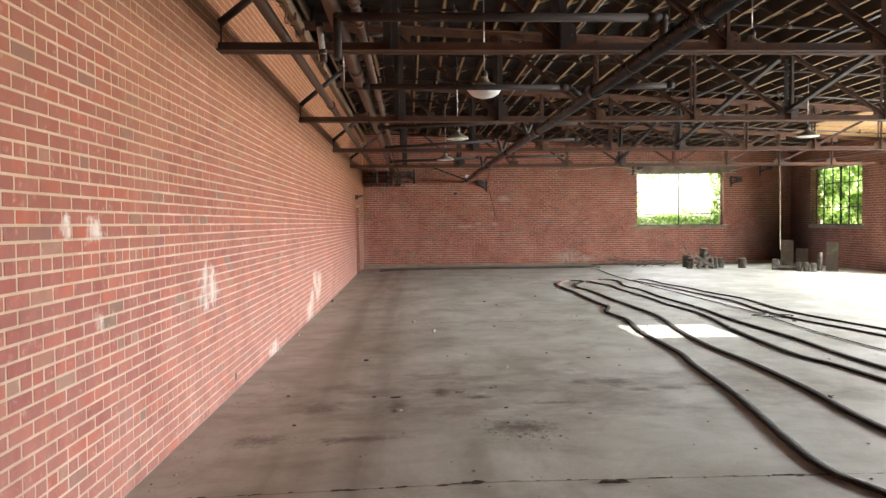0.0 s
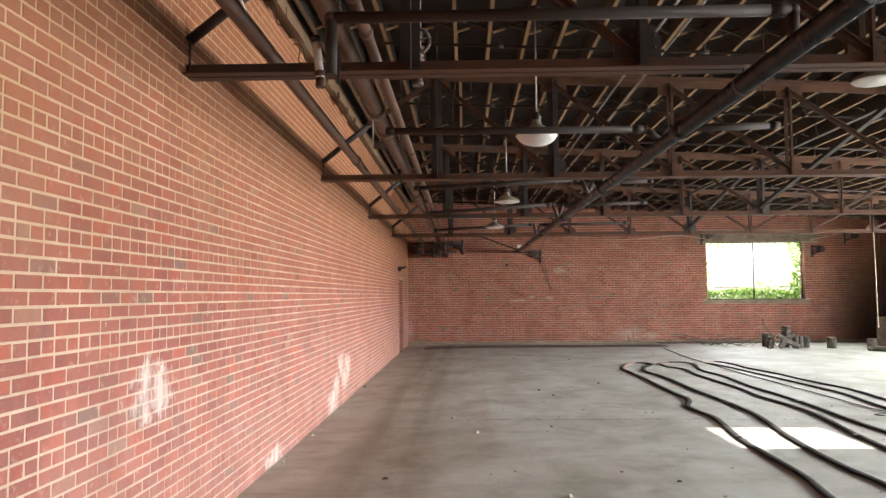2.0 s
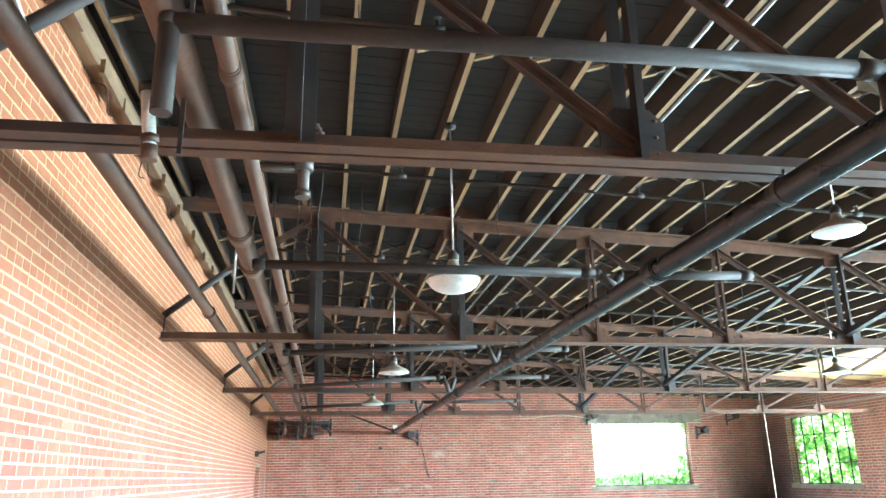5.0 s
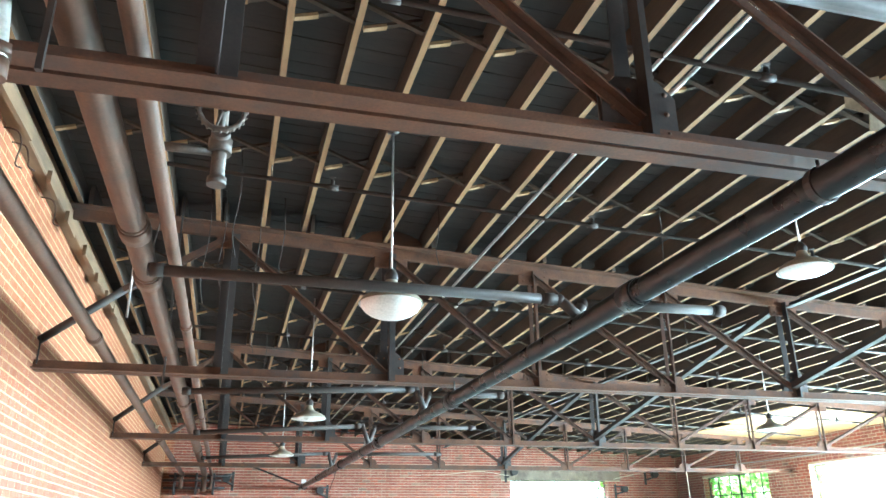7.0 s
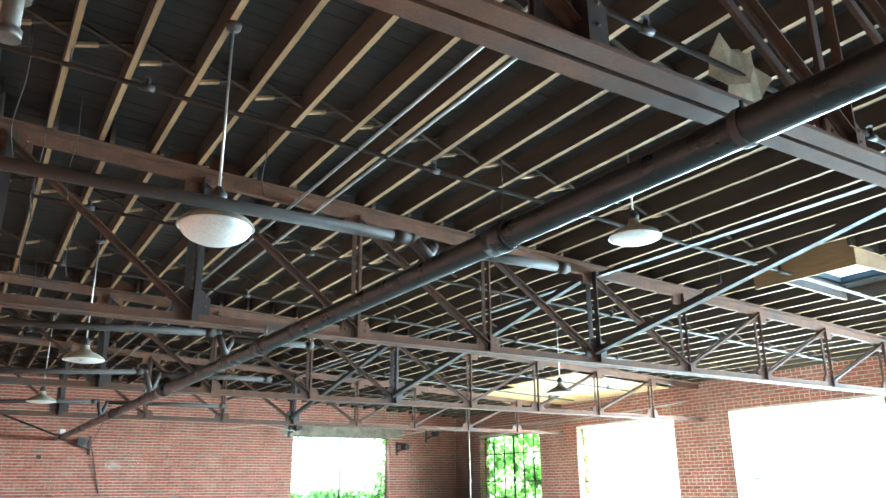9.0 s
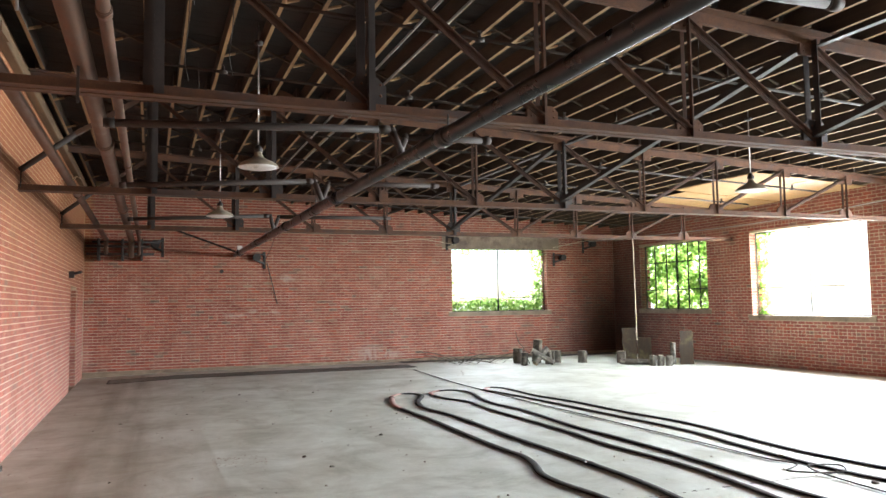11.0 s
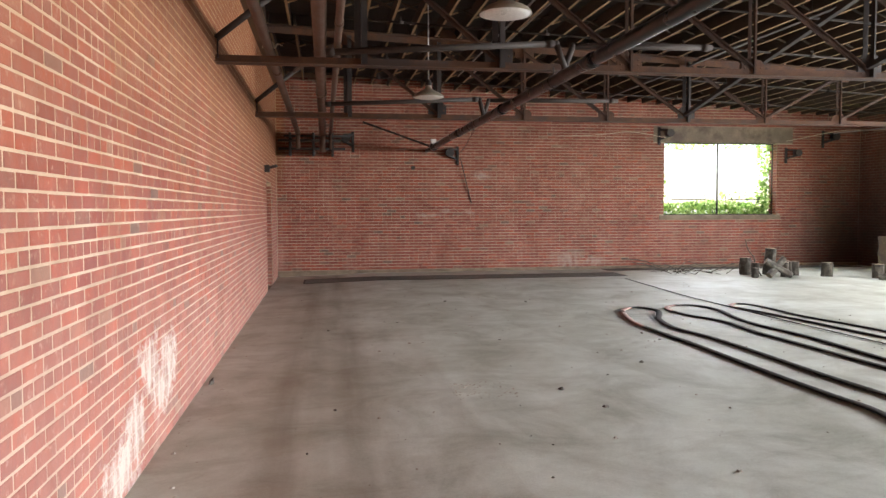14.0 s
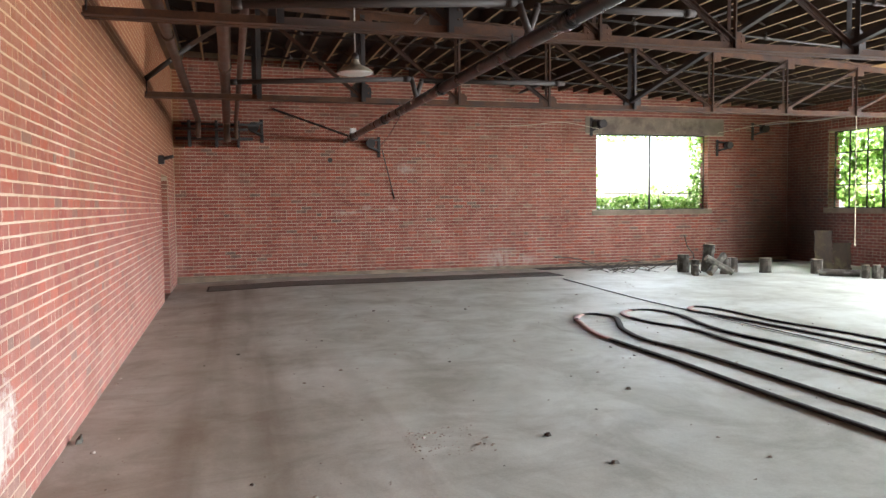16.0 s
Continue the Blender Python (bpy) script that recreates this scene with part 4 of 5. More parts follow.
def gate_valve(at):
    """A rising valve on a stub under the joists: body, bonnet and toothed handwheel."""
    x, y, z = at
    root = thing("gate_valve", at, "sooty iron gate valve with a round handwheel", "valve")
    inv = Matrix.Translation(root.location).inverted()
    bm = bmesh.new()
    tube(bm, (x, y, z - 0.20), (x, y, z + 0.10), 0.038, 12)
    tube(bm, (x, y, z - 0.22), (x, y, z - 0.18), 0.050, 12)
    tube(bm, (x, y, z - 0.04), (x, y, z + 0.04), 0.062, 12)
    tube(bm, (x, y, z + 0.10), (x, y, under(x) + 0.1), 0.03, 10)
    tube(bm, (x - 0.36, y, z - 0.03), (x, y, z - 0.03), 0.024, 10)
    tube(bm, (x, y - 0.07, z + 0.06), (x, y, z + 0.04), 0.05, 12)
    part("body", bm, VALVE_IRON, root).matrix_parent_inverse = inv
    bm = bmesh.new()
    c = Vector((x, y - 0.15, z + 0.13))
    for k in range(24):
        d = Vector((math.cos(k * math.pi / 12), 0, math.sin(k * math.pi / 12)))
        tube(bm, c + d * 0.112, c + d * 0.130, 0.007, 5)
    tube(bm, (x, y, z + 0.05), c, 0.018, 8)
    pts = [c + Vector((0.11 * math.cos(a), 0, 0.11 * math.sin(a))) for a in (2 * math.pi * i / 18 for i in range(19))]
    swept(bm, pts, 0.014, 6)
    for a in (0.3, 2.4, 4.5):
        tube(bm, c, c + Vector((0.095 * math.cos(a), 0, 0.095 * math.sin(a))), 0.008, 6)
    part("handwheel", bm, VALVE_IRON, root).matrix_parent_inverse = inv


gate_valve((-0.17, 8.5, 3.67))

_c = thing("conduit_stub", (-0.75, 6.95, 3.20), "short pale pipe stub with an open dark end", "pipe stub")
_inv = Matrix.Translation(_c.location).inverted()
_bm = bmesh.new()
tube(_bm, (-0.74, 6.985, 3.08), (-0.77, 6.985, 3.33), 0.028, 12)
part("sleeve", _bm, PAINT_WHITE, _c, "white plastic sleeve").matrix_parent_inverse = _inv
_bm = bmesh.new()
tube(_bm, (-0.742, 6.985, 3.095), (-0.746, 6.985, 3.13), 0.043, 6)
part("union_nut", _bm, PIPE_BROWN, _c).matrix_parent_inverse = _inv
_bm = bmesh.new()
tube(_bm, (-0.738, 6.985, 3.02), (-0.741, 6.985, 3.085), 0.034, 12)
part("tail", _bm, PIPE_BROWN, _c).matrix_parent_inverse = _inv
_bm = bmesh.new()
tube(_bm, (-0.771, 6.985, 3.33), (-0.777, 6.985, 3.37), 0.036, 12)
part("open_end", _bm, DARK_STEEL, _c).matrix_parent_inverse = _inv

for _y in (7.0, 11.9):
    _bm = bmesh.new()
    bar(_bm, (-0.605, _y - 0.09, 3.02), (-0.605, _y - 0.09, 4.86), 0.018, 0.018)
    tagged(part("hanger_rod", _bm, DARK_STEEL), "sooty steel rod hanging from the joists", "rod", "hanger rods")


# ---------------------------------------------------------------- lamps
def pendant_lamp(x, y, rim, size=0.22, bowl=0.03):
    """A dome shade on a rod that hangs from the joists."""
    root = thing("pendant_lamp", (x, y, rim), "white enamelled dome pendant lamp, unlit, on a thin rod", "lamp", "pendant lamps")
    k = size / 0.22
    bm = bmesh.new()
    outer = [(0.220, 0.0), (0.214, 0.016), (0.196, 0.036), (0.160, 0.060), (0.112, 0.082), (0.070, 0.102), (0.046, 0.135), (0.040, 0.172)]
    lathe(bm, [(r * k, z * k) for r, z in outer], seg=36)
    part("shade", bm, SHADE_OUT, root, "dusty enamelled shade")
    bm = bmesh.new()
    inner = [(0.220, 0.0), (0.209, 0.014), (0.191, 0.031), (0.155, 0.055), (0.107, 0.077), (0.055, 0.092), (0.0005, 0.094)]
    lathe(bm, [(r * k, z * k - 0.002) for r, z in inner][::-1], seg=36)
    part("reflector", bm, ENAMEL, root, "white inner reflector")
    bm = bmesh.new()
    lathe(bm, [(0.205 * k * math.cos(a), 0.004 - bowl * math.sin(a)) for a in (0.0, 0.25, 0.5, 0.75, 1.0, 1.25, 1.45, 1.568)][::-1], seg=36)
    part("diffuser", bm, ENAMEL, root, "milky white glass bowl")
    bm = bmesh.new()
    lathe(bm, [(0.040, 0.165), (0.048, 0.172), (0.048, 0.205), (0.030, 0.235), (0.016, 0.250), (0.0005, 0.252)], seg=18)
    part("cap", bm, DARK_STEEL, root)
    bm = bmesh.new()
    tube(bm, (0, 0, 0.24), (0, 0, under(x) + 0.20 - rim), 0.008, 8)
    part("rod", bm, GALVANISED, root)
    bm = bmesh.new()
    lathe(bm, [(0.0005, under(x) - 0.05 - rim), (0.045, under(x) - 0.04 - rim), (0.052, under(x) - rim - 0.005), (0.0005, under(x) - rim)], seg=14)
    part("ceiling_box", bm, DARK_STEEL, root)


pendant_lamp(0.98, 9.66, 3.235, bowl=0.11)
pendant_lamp(0.95, 14.72, 3.18)
pendant_lamp(0.92, 19.2, 3.15)
pendant_lamp(4.45, 9.70, 3.77, bowl=0.05)
pendant_lamp(7.92, 14.78, 3.21)


# ---------------------------------------------------------------- windows
def steel_window(name, side, u0, u1, z0, z1, uprights, rails, label):
    """A bare steel sash in its opening, with a concrete sill and lintel."""
    at = wall_map(side)
    root = thing(name, at((u0 + u1) / 2, z0, -0.2), label, "window", "steel windows", "structure")
    inv = Matrix.Translation(root.location).inverted()

    def piece(nm, a, b, lo, hi, d0, d1, mat, bevel=0.0):
        p, q = at(a, lo, d0), at(b, hi, d1)
        bm = boxed(min(p[0], q[0]), max(p[0], q[0]), min(p[1], q[1]), max(p[1], q[1]), lo, hi, bevel=bevel)
        part(nm, bm, mat, root).matrix_parent_inverse = inv

    piece("window_sill", u0 - 0.12, u1 + 0.12, z0 - 0.115, z0 + 0.004, -0.36, 0.025, LINTEL, 0.008)
    for lo, hi in ((z0 + 0.004, z0 + 0.028), (z1 - 0.022, z1)):
        piece("window_frame", u0, u1, lo, hi, -0.22, -0.18, SASH)
    for a, b in ((u0, u0 + 0.018), (u1 - 0.018, u1)):
        piece("window_frame", a, b, z0 + 0.028, z1 - 0.022, -0.22, -0.18, SASH)
    for u, sgn, nm in ((u0, 1, "jamb"), (u1, -1, "jamb")):
        bm = bmesh.new()
        row = int(z0 / COURSE) + 1
        while (row + 1) * COURSE < z1:
            lo, hi = row * COURSE + JOINT / 2, (row + 1) * COURSE - JOINT / 2
            for d0, d1 in (((-0.345, -0.125), (-0.115, -0.012)) if row % 2 else ((-0.345, -0.235), (-0.225, -0.012))):
                p, q = at(u - 0.01, lo, d0), at(u + sgn * 0.007, hi, d1)
                box(bm, min(p[0], q[0]), max(p[0], q[0]), min(p[1], q[1]), max(p[1], q[1]), lo, hi)
            row += 1
        ob = tagged(part(nm, bm, BRICK, root, "red brick jamb"), kind="stuff")
        ob.matrix_parent_inverse = inv
    mid = (u0 + u1) / 2
    piece("mullion", mid - 0.011, mid + 0.011, z0 + 0.028, z1 - 0.022, -0.235, -0.165, SASH)
    for s in uprights:
        u = u0 + (u1 - u0) * s
        piece("glazing_bar", u - 0.013, u + 0.013, z0 + 0.028, z1 - 0.022, -0.215, -0.185, SASH)
    for s, a, b in rails:
        z = z0 + (z1 - z0) * s
        for lo, hi in ((u0 + 0.045, mid - 0.045), (mid + 0.045, u1 - 0.045)):
            w = hi - lo
            piece("glazing_bar", lo + w * a, lo + w * b, z - 0.013, z + 0.013, -0.213, -0.187, SASH)
    return root


steel_window("window_1", "north", *NORTH_WINDOW, (), ((0.22, 0.18, 0.8),), "broad steel-framed window overgrown with vine, no glass")
_lint = tagged(part("lintel", boxed(7.95, 11.92, Y1 - 0.008, Y1 + 0.2, 3.30, 3.72), LINTEL), "stained concrete lintel over the window", "lintel", kind="structure")
for _i, _w in enumerate(EAST_WINDOWS):
    steel_window("window_%d" % (_i + 2), "east", *_w, (0.18, 0.34, 0.66, 0.84) if _i == 0 else (), ((0.30, 0, 1), (0.72, 0, 1)) if _i == 0 else ((0.33, 0.45, 1.0),),
                 "steel-framed window thick with green vine, no glass" if _i == 0 else "wide steel-framed window open to bright daylight")


# ---------------------------------------------------------------- vines
def leaf(bm, c, size, rnd):
    """One lobed leaf, folded along its rib."""
    m = Matrix.LocRotScale(c, Euler((rnd.uniform(0.3, 2.6), rnd.uniform(-0.8, 0.8), rnd.uniform(0, 6.28))), (size, size, size))
    pts = [(0, -0.5, 0), (0.42, -0.32, 0.08), (0.5, 0.12, 0.12), (0.22, 0.2, 0.05), (0, 0.62, 0.0), (-0.22, 0.2, 0.05), (-0.5, 0.12, 0.12), (-0.42, -0.32, 0.08)]
    v = [bm.verts.new(m @ Vector(p)) for p in pts]
    bm.faces.new((v[0], v[1], v[2], v[3], v[4]))
    bm.faces.new((v[0], v[4], v[5], v[6], v[7]))


def climbing_vine(side, window, cover, count, seed, label, size=(0.06, 0.13)):
    """Stems that climb the sash and leaves along them; cover(s, t) is how thickly they grow there."""
    at = wall_map(side)
    rnd = random.Random(seed)
    u0, u1, z0, z1 = window
    root = thing("climbing_vine", at((u0 + u1) / 2, z0, -0.3), label, "vine", "vines")
    inv = Matrix.Translation(root.location).inverted()
    for k in range(9):
        u = u0 + (u1 - u0) * rnd.random()
        if cover((u - u0) / (u1 - u0), 0.1) < 0.25:
            continue
        pts, z = [], z0 - 0.1
        while z < z1 * (0.6 + 0.4 * cover((u - u0) / (u1 - u0), 0.6)):
            pts.append(at(min(max(u, u0), u1), z, -0.27 - 0.05 * rnd.random()))
            u += rnd.uniform(-0.14, 0.14)
            z += 0.22
        if len(pts) > 2:
            bm = bmesh.new()
            swept(bm, smooth_path(pts, 3), 0.008, 5)
            part("stem", bm, BARK, root).matrix_parent_inverse = inv
    bm = bmesh.new()
    made = tries = 0
    while made < count and tries < count * 30:
        tries += 1
        s, t = rnd.random(), rnd.random()
        if rnd.random() > cover(s, t):
            continue
        u, z = u0 + (u1 - u0) * s, z0 + (z1 - z0) * t
        leaf(bm, Vector(at(u, z, -0.36 + rnd.uniform(-0.16, 0.14))), rnd.uniform(*size), rnd)
        made += 1
    ob = part("leaves", bm, LEAF, root)
    tagged(ob, kind="stuff")
    ob.matrix_parent_inverse = inv


def _clump(s, t, k):
    return 0.5 + 0.5 * math.sin(7.3 * s + k) * math.cos(9.1 * t + 2.1 * k)


climbing_vine("north", NORTH_WINDOW, lambda s, t: max(1.0 if t < 0.14 + 0.10 * _clump(s, 0, 1) else 0.0, 0.65 if s > 0.93 - 0.05 * _clump(0, t, 2) else 0.0, 0.6 if s < 0.05 and t < 0.75 else 0, 0.3 if t > 0.95 - 0.05 * _clump(s, 1, 5) else 0.0, 0.10 if t < 0.34 and s > 0.55 else 0.0), 1900, 5, "green vine creeping over the sill and jamb of the window", (0.05, 0.11))
climbing_vine("east", EAST_WINDOWS[0], lambda s, t: 0.25 + 0.75 * _clump(s, t, 3), 3300, 8, "dense green vine covering the whole window", (0.07, 0.14))
climbing_vine("east", EAST_WINDOWS[1], lambda s, t: 1.0 if s > 0.93 - 0.12 * (t > 0.7) * _clump(s, t, 1) else 0.0, 420, 11, "green vine along one jamb of the window", (0.06, 0.12))


# ---------------------------------------------------------------- hoses on the floor
FLAT = 0.30


def hose(points, r, red_from, label, group="hoses"):
    """One rubber hose laid in a long fold over the floor, with a faded red stretch at the bend."""
    path = smooth_path([(x, y, r * FLAT + 0.001) for x, y in points], 8)
    a, b = red_from
    n = len(path)
    i, j = int(n * a), int(n * b)
    root = thing("hose", path[0], label, "hose", group)
    inv = Matrix.Translation(root.location).inverted()
    for nm, seg, mat in (("hose_run", path[:i + 1], RUBBER), ("hose_bend", path[i:j + 1], RED_HOSE), ("hose_run", path[j:], RUBBER)):
        bm = bmesh.new()
        swept(bm, seg, r, 12, flat=FLAT)
        part(nm, bm, mat, root, "faded red hose bend" if mat is RED_HOSE else "").matrix_parent_inverse = inv
    for k in (n // 5, n // 2 + 9, n * 4 // 5):
        d = (path[k + 1] - path[k]).normalized()
        bm = bmesh.new()
        swept(bm, [path[k] - d * 0.05, path[k], path[k] + d * 0.05], r + 0.004, 12, flat=FLAT * 1.1)
        part("coupling", bm, PIPE_BLACK, root).matrix_parent_inverse = inv


hose([(2.95, 1.2), (2.80, 2.6), (2.72, 4.05), (2.60, 4.6), (2.68, 5.3), (2.90, 6.6), (3.05, 8.0), (3.17, 8.8), (3.22, 10.3), (3.35, 11.3), (3.42, 11.9), (3.36, 12.5), (3.38, 12.9), (3.52, 13.3), (3.60, 13.7),
      (3.58, 14.1), (3.57, 14.8), (3.58, 15.6), (3.60, 16.5), (3.58, 17.4), (3.60, 18.2), (3.76, 18.9), (3.92, 19.4), (4.14, 19.66), (4.36, 19.66), (4.44, 19.3), (4.26, 18.85), (4.06, 18.4), (3.93, 17.7), (4.01, 17.0),
      (4.03, 16.15), (4.01, 14.8), (4.04, 13.8), (4.05, 13.0), (4.02, 12.0), (3.80, 10.5), (3.69, 9.2), (3.71, 8.1), (3.65, 6.8), (3.52, 5.6), (3.5, 3.6), (3.7, 1.5)], 0.042, (0.475, 0.56), "flat black lay-flat hose folded along the concrete floor")
hose([(4.85, 1.4), (4.7, 3.6), (4.64, 5.4), (4.58, 7.1), (4.54, 7.9), (4.44, 8.6), (4.57, 10.4), (4.78, 11.8), (4.84, 12.8), (4.77, 13.9), (4.82, 14.9), (4.80, 16.1), (4.78, 17.2), (4.85, 18.1),
      (4.66, 18.75), (4.66, 19.4), (4.86, 19.75), (5.12, 19.84), (5.33, 19.70), (5.38, 19.2), (5.20, 18.4), (5.13, 17.7), (5.20, 16.8), (5.11, 15.3), (5.13, 14.3), (5.13, 13.1), (5.03, 11.4), (5.04, 9.8), (4.95, 8.3),
      (4.98, 6.9), (5.1, 4.6), (5.3, 1.8)], 0.040, (0.47, 0.545), "flat black lay-flat hose folded along the concrete floor")
hose([(6.8, 3.0), (6.6, 6.0), (6.40, 8.6), (6.26, 10.2), (6.02, 11.7), (6.06, 13.0), (6.20, 14.2), (6.13, 15.6), (6.06, 16.7), (5.97, 18.0), (5.90, 18.8), (5.82, 19.5), (5.98, 19.82), (6.20, 19.76), (6.26, 19.2), (6.24, 18.4),
      (6.40, 17.2), (6.45, 16.0), (6.58, 14.6), (6.42, 12.6), (6.66, 10.6), (6.98, 8.8), (7.3, 6.2), (7.5, 3.0)], 0.037, (0.47, 0.53), "flat black lay-flat hose folded along the concrete floor")

_pts = smooth_path([(6.05, 24.4, 0.012), (5.92, 22.9, 0.012), (5.77, 20.9, 0.012), (5.75, 19.4, 0.012), (5.73, 17.6, 0.012), (5.76, 16.2, 0.012), (5.77, 15.1, 0.012), (5.80, 13.8, 0.012), (5.80, 12.6, 0.012), (5.86, 12.2, 0.014), (5.50, 11.95, 0.03),
                    (5.95, 11.75, 0.014), (6.2, 12.0, 0.012), (5.85, 12.05, 0.02), (5.7, 11.4, 0.012), (5.6, 9.6, 0.012), (5.7, 7.2, 0.012), (5.9, 4.0, 0.012)], 8)
_bm = bmesh.new()
swept(_bm, _pts, 0.0075, 7)
tagged(part("cable", _bm, RUBBER), "thin black cable trailing along the concrete floor", "cable")


# ---------------------------------------------------------------- drain by the end wall
DRAIN = (25.15, 26.05)


def follow_slab(bm):
    for v in bm.verts:
        v.co.z += ground(v.co.x)


drain = thing("trench_drain", (2.6, 26.05, 0.0), "grey iron trench drain grating set in the floor", "drain")
_inv = Matrix.Translation(drain.location).inverted()
_bm = bmesh.new()
for _u, _v in ((-1.02, 0.55), (0.55, 6.4)):
    for _a in (DRAIN[0], DRAIN[1]):
        box(_bm, _u, _v, _a - 0.018, _a + 0.018, -0.02, 0.008)
for _a in (-1.02, 6.4):
    box(_bm, _a - 0.018, _a + 0.018, DRAIN[0], DRAIN[1], -0.02, 0.0085)
follow_slab(_bm)
part("drain_frame", _bm, DARK_STEEL, drain).matrix_parent_inverse = _inv
_bm = bmesh.new()
for _u, _v in ((-1.0, 0.55), (0.55, 6.38)):
    box(_bm, _u, _v, DRAIN[0] + 0.02, DRAIN[1] - 0.02, -0.02, 0.002)
follow_slab(_bm)
part("drain_pit", _bm, DRAIN_IRON, drain).matrix_parent_inverse = _inv
_bm = bmesh.new()
_x = -0.98
while _x < 6.36:
    box(_bm, _x, _x + 0.012, DRAIN[0] + 0.02, DRAIN[1] - 0.02, 0.002, 0.007)
    _x += 0.035
for _s in (0.25, 0.5, 0.75):
    _y = DRAIN[0] + (DRAIN[1] - DRAIN[0]) * _s
    for _u, _v in ((-1.0, 0.55), (0.55, 6.38)):
        box(_bm, _u, _v, _y - 0.008, _y + 0.008, 0.002, 0.0065)
follow_slab(_bm)
_g = part("drain_grating", _bm, DRAIN_IRON, drain)
tagged(_g, kind="stuff")
_g.matrix_parent_inverse = _inv
# thin dark strip laid in place of the shade along the wall's foot
_bm = boxed(6.5, 13.6, 26.6, 27.12, 0.0, 0.012, bevel=0.004)
tagged(part("foot_shade_strip", _bm, DARK_STEEL), "long dark strip standing in for shade along the wall foot", "cover plate")


# ---------------------------------------------------------------- logs and timber in the corner
def log(at, r, length, lean=(0, 0, 0), seed=0, label="short grey-barked log standing on the floor"):
    """A sawn log: knobbly bark and two pale cut ends. It stands on its end, turned by lean (degrees)."""
    rnd = random.Random(seed)
    root = thing("log", at, label, "log", "logs in the corner")
    turn = Euler([radians(a) for a in lean]).to_matrix()
    bm = bmesh.new()
    seg, rows = 14, 6
    ph = [rnd.uniform(0, 6.28) for _ in range(3)]
    rings = []
    for k in range(rows + 1):
        z = length * k / rows
        ring = []
        for i in range(seg):
            a = 2 * math.pi * i / seg
            rr = r * (1 + 0.07 * math.sin(3 * a + ph[0]) + 0.05 * math.sin(5 * a + ph[1] + k) + rnd.uniform(-0.035, 0.035))
            ring.append(bm.verts.new(turn @ Vector((rr * math.cos(a), rr * math.sin(a), z))))
        rings.append(ring)
    for lo, hi in zip(rings, rings[1:]):
        for i in range(seg):
            bm.faces.new((lo[i], lo[(i + 1) % seg], hi[(i + 1) % seg], hi[i]))
    low = min(v.co.z for v in bm.verts)
    for v in bm.verts:
        v.co.z -= low
    ends = [[v.co.copy() for v in rings[0]], [v.co.copy() for v in rings[-1]]]
    part("bark", bm, BARK, root)
    for k, ring in enumerate(ends):
        bm = bmesh.new()
        c = sum(ring, Vector()) / len(ring)
        out = turn @ Vector((0, 0, 0.004 if k else -0.004))
        mid = bm.verts.new(c + out * 1.5)
        vs = [bm.verts.new(p + out * 0.3) for p in ring]
        if not k and lean == (0, 0, 0):
            for v in (mid, *vs):
                v.co.z = max(v.co.z, 0.0)
        for i in range(len(vs)):
            tri = (vs[i], vs[(i + 1) % len(vs)], mid)
            bm.faces.new(tri if k else tri[::-1])
        part("cut_end", bm, CUT_WOOD, root, "pale sawn end")


STANDING = [(9.26, 24.95, 0.130, 0.40), (9.15, 24.35, 0.085, 0.32), (9.80, 24.22, 0.085, 0.33), (10.00, 24.40, 0.085, 0.34), (10.24, 24.50, 0.085, 0.33), (9.02, 24.15, 0.07, 0.22), (10.80, 24.15, 0.125, 0.32), (11.62, 23.55, 0.120, 0.31), (11.75, 22.36, 0.075, 0.27), (11.90, 22.25, 0.08, 0.27), (12.08, 22.14, 0.085, 0.25), (12.42, 22.40, 0.070, 0.56)]
for _i, (_x, _y, _r, _l) in enumerate(STANDING):
    log((_x, _y, 0.0), _r, _l, (0, 0, 0), 20 + _i)
for _i, (_x, _y, _r, _l, _lean) in enumerate(((9.22, 23.92, 0.075, 0.60, (0, 52, 18)), (9.74, 23.88, 0.07, 0.66, (0, -60, -12)), (9.70, 24.70, 0.125, 0.62, (4, 3, 0)), (11.30, 23.12, 0.07, 0.75, (90, 0, 49)))):
    log((_x, _y, 0.0), _r, _l, _lean, 50 + _i, "grey-barked log lying on the concrete floor" if max(_lean) > 20 or min(_lean) < -20 else "tall grey-barked log standing a little askew")


def slab(at, wide, high, thick, lean, turn, seed):
    """A rough slab of sawn timber that leans on the wall."""
    rnd = random.Random(seed)
    bm = bmesh.new()
    n = 7
    rows = []
    for k in range(n + 1):
        z = high * k / n
        l, r = -wide / 2 + rnd.uniform(-0.02, 0.02), wide / 2 + rnd.uniform(-0.02, 0.02)
        rows.append([bm.verts.new(p) for p in ((l, 0, z), (r, 0, z), (r - 0.015, thick, z), (l + 0.015, thick, z))])
    for lo, hi in zip(rows, rows[1:]):
        for i in range(4):
            bm.faces.new((lo[i], lo[(i + 1) % 4], hi[(i + 1) % 4], hi[i]))
    bm.faces.new(rows[0][::-1])
    bm.faces.new(rows[-1])
    m = pose(0, 0, 0, 0, 0, turn) @ pose(0, 0, 0, -lean, 0, 0)
    bm.transform(m)
    low = min(v.co.z for v in bm.verts)
    for v in bm.verts:
        v.co.z -= low
    ob = part("timber_slab", bm, SLAB_WOOD)
    ob.location = at
    tagged(ob, "rough weathered timber slab leaning in the corner", "timber slab", "timber slabs")


slab((12.20, 23.95, 0), 0.38, 0.90, 0.08, 8, -25, 1)
slab((12.66, 23.92, 0), 0.38, 0.62, 0.07, 8, -30, 2)
slab((12.66, 22.16, 0), 0.34, 0.86, 0.09, 6, -35, 3)

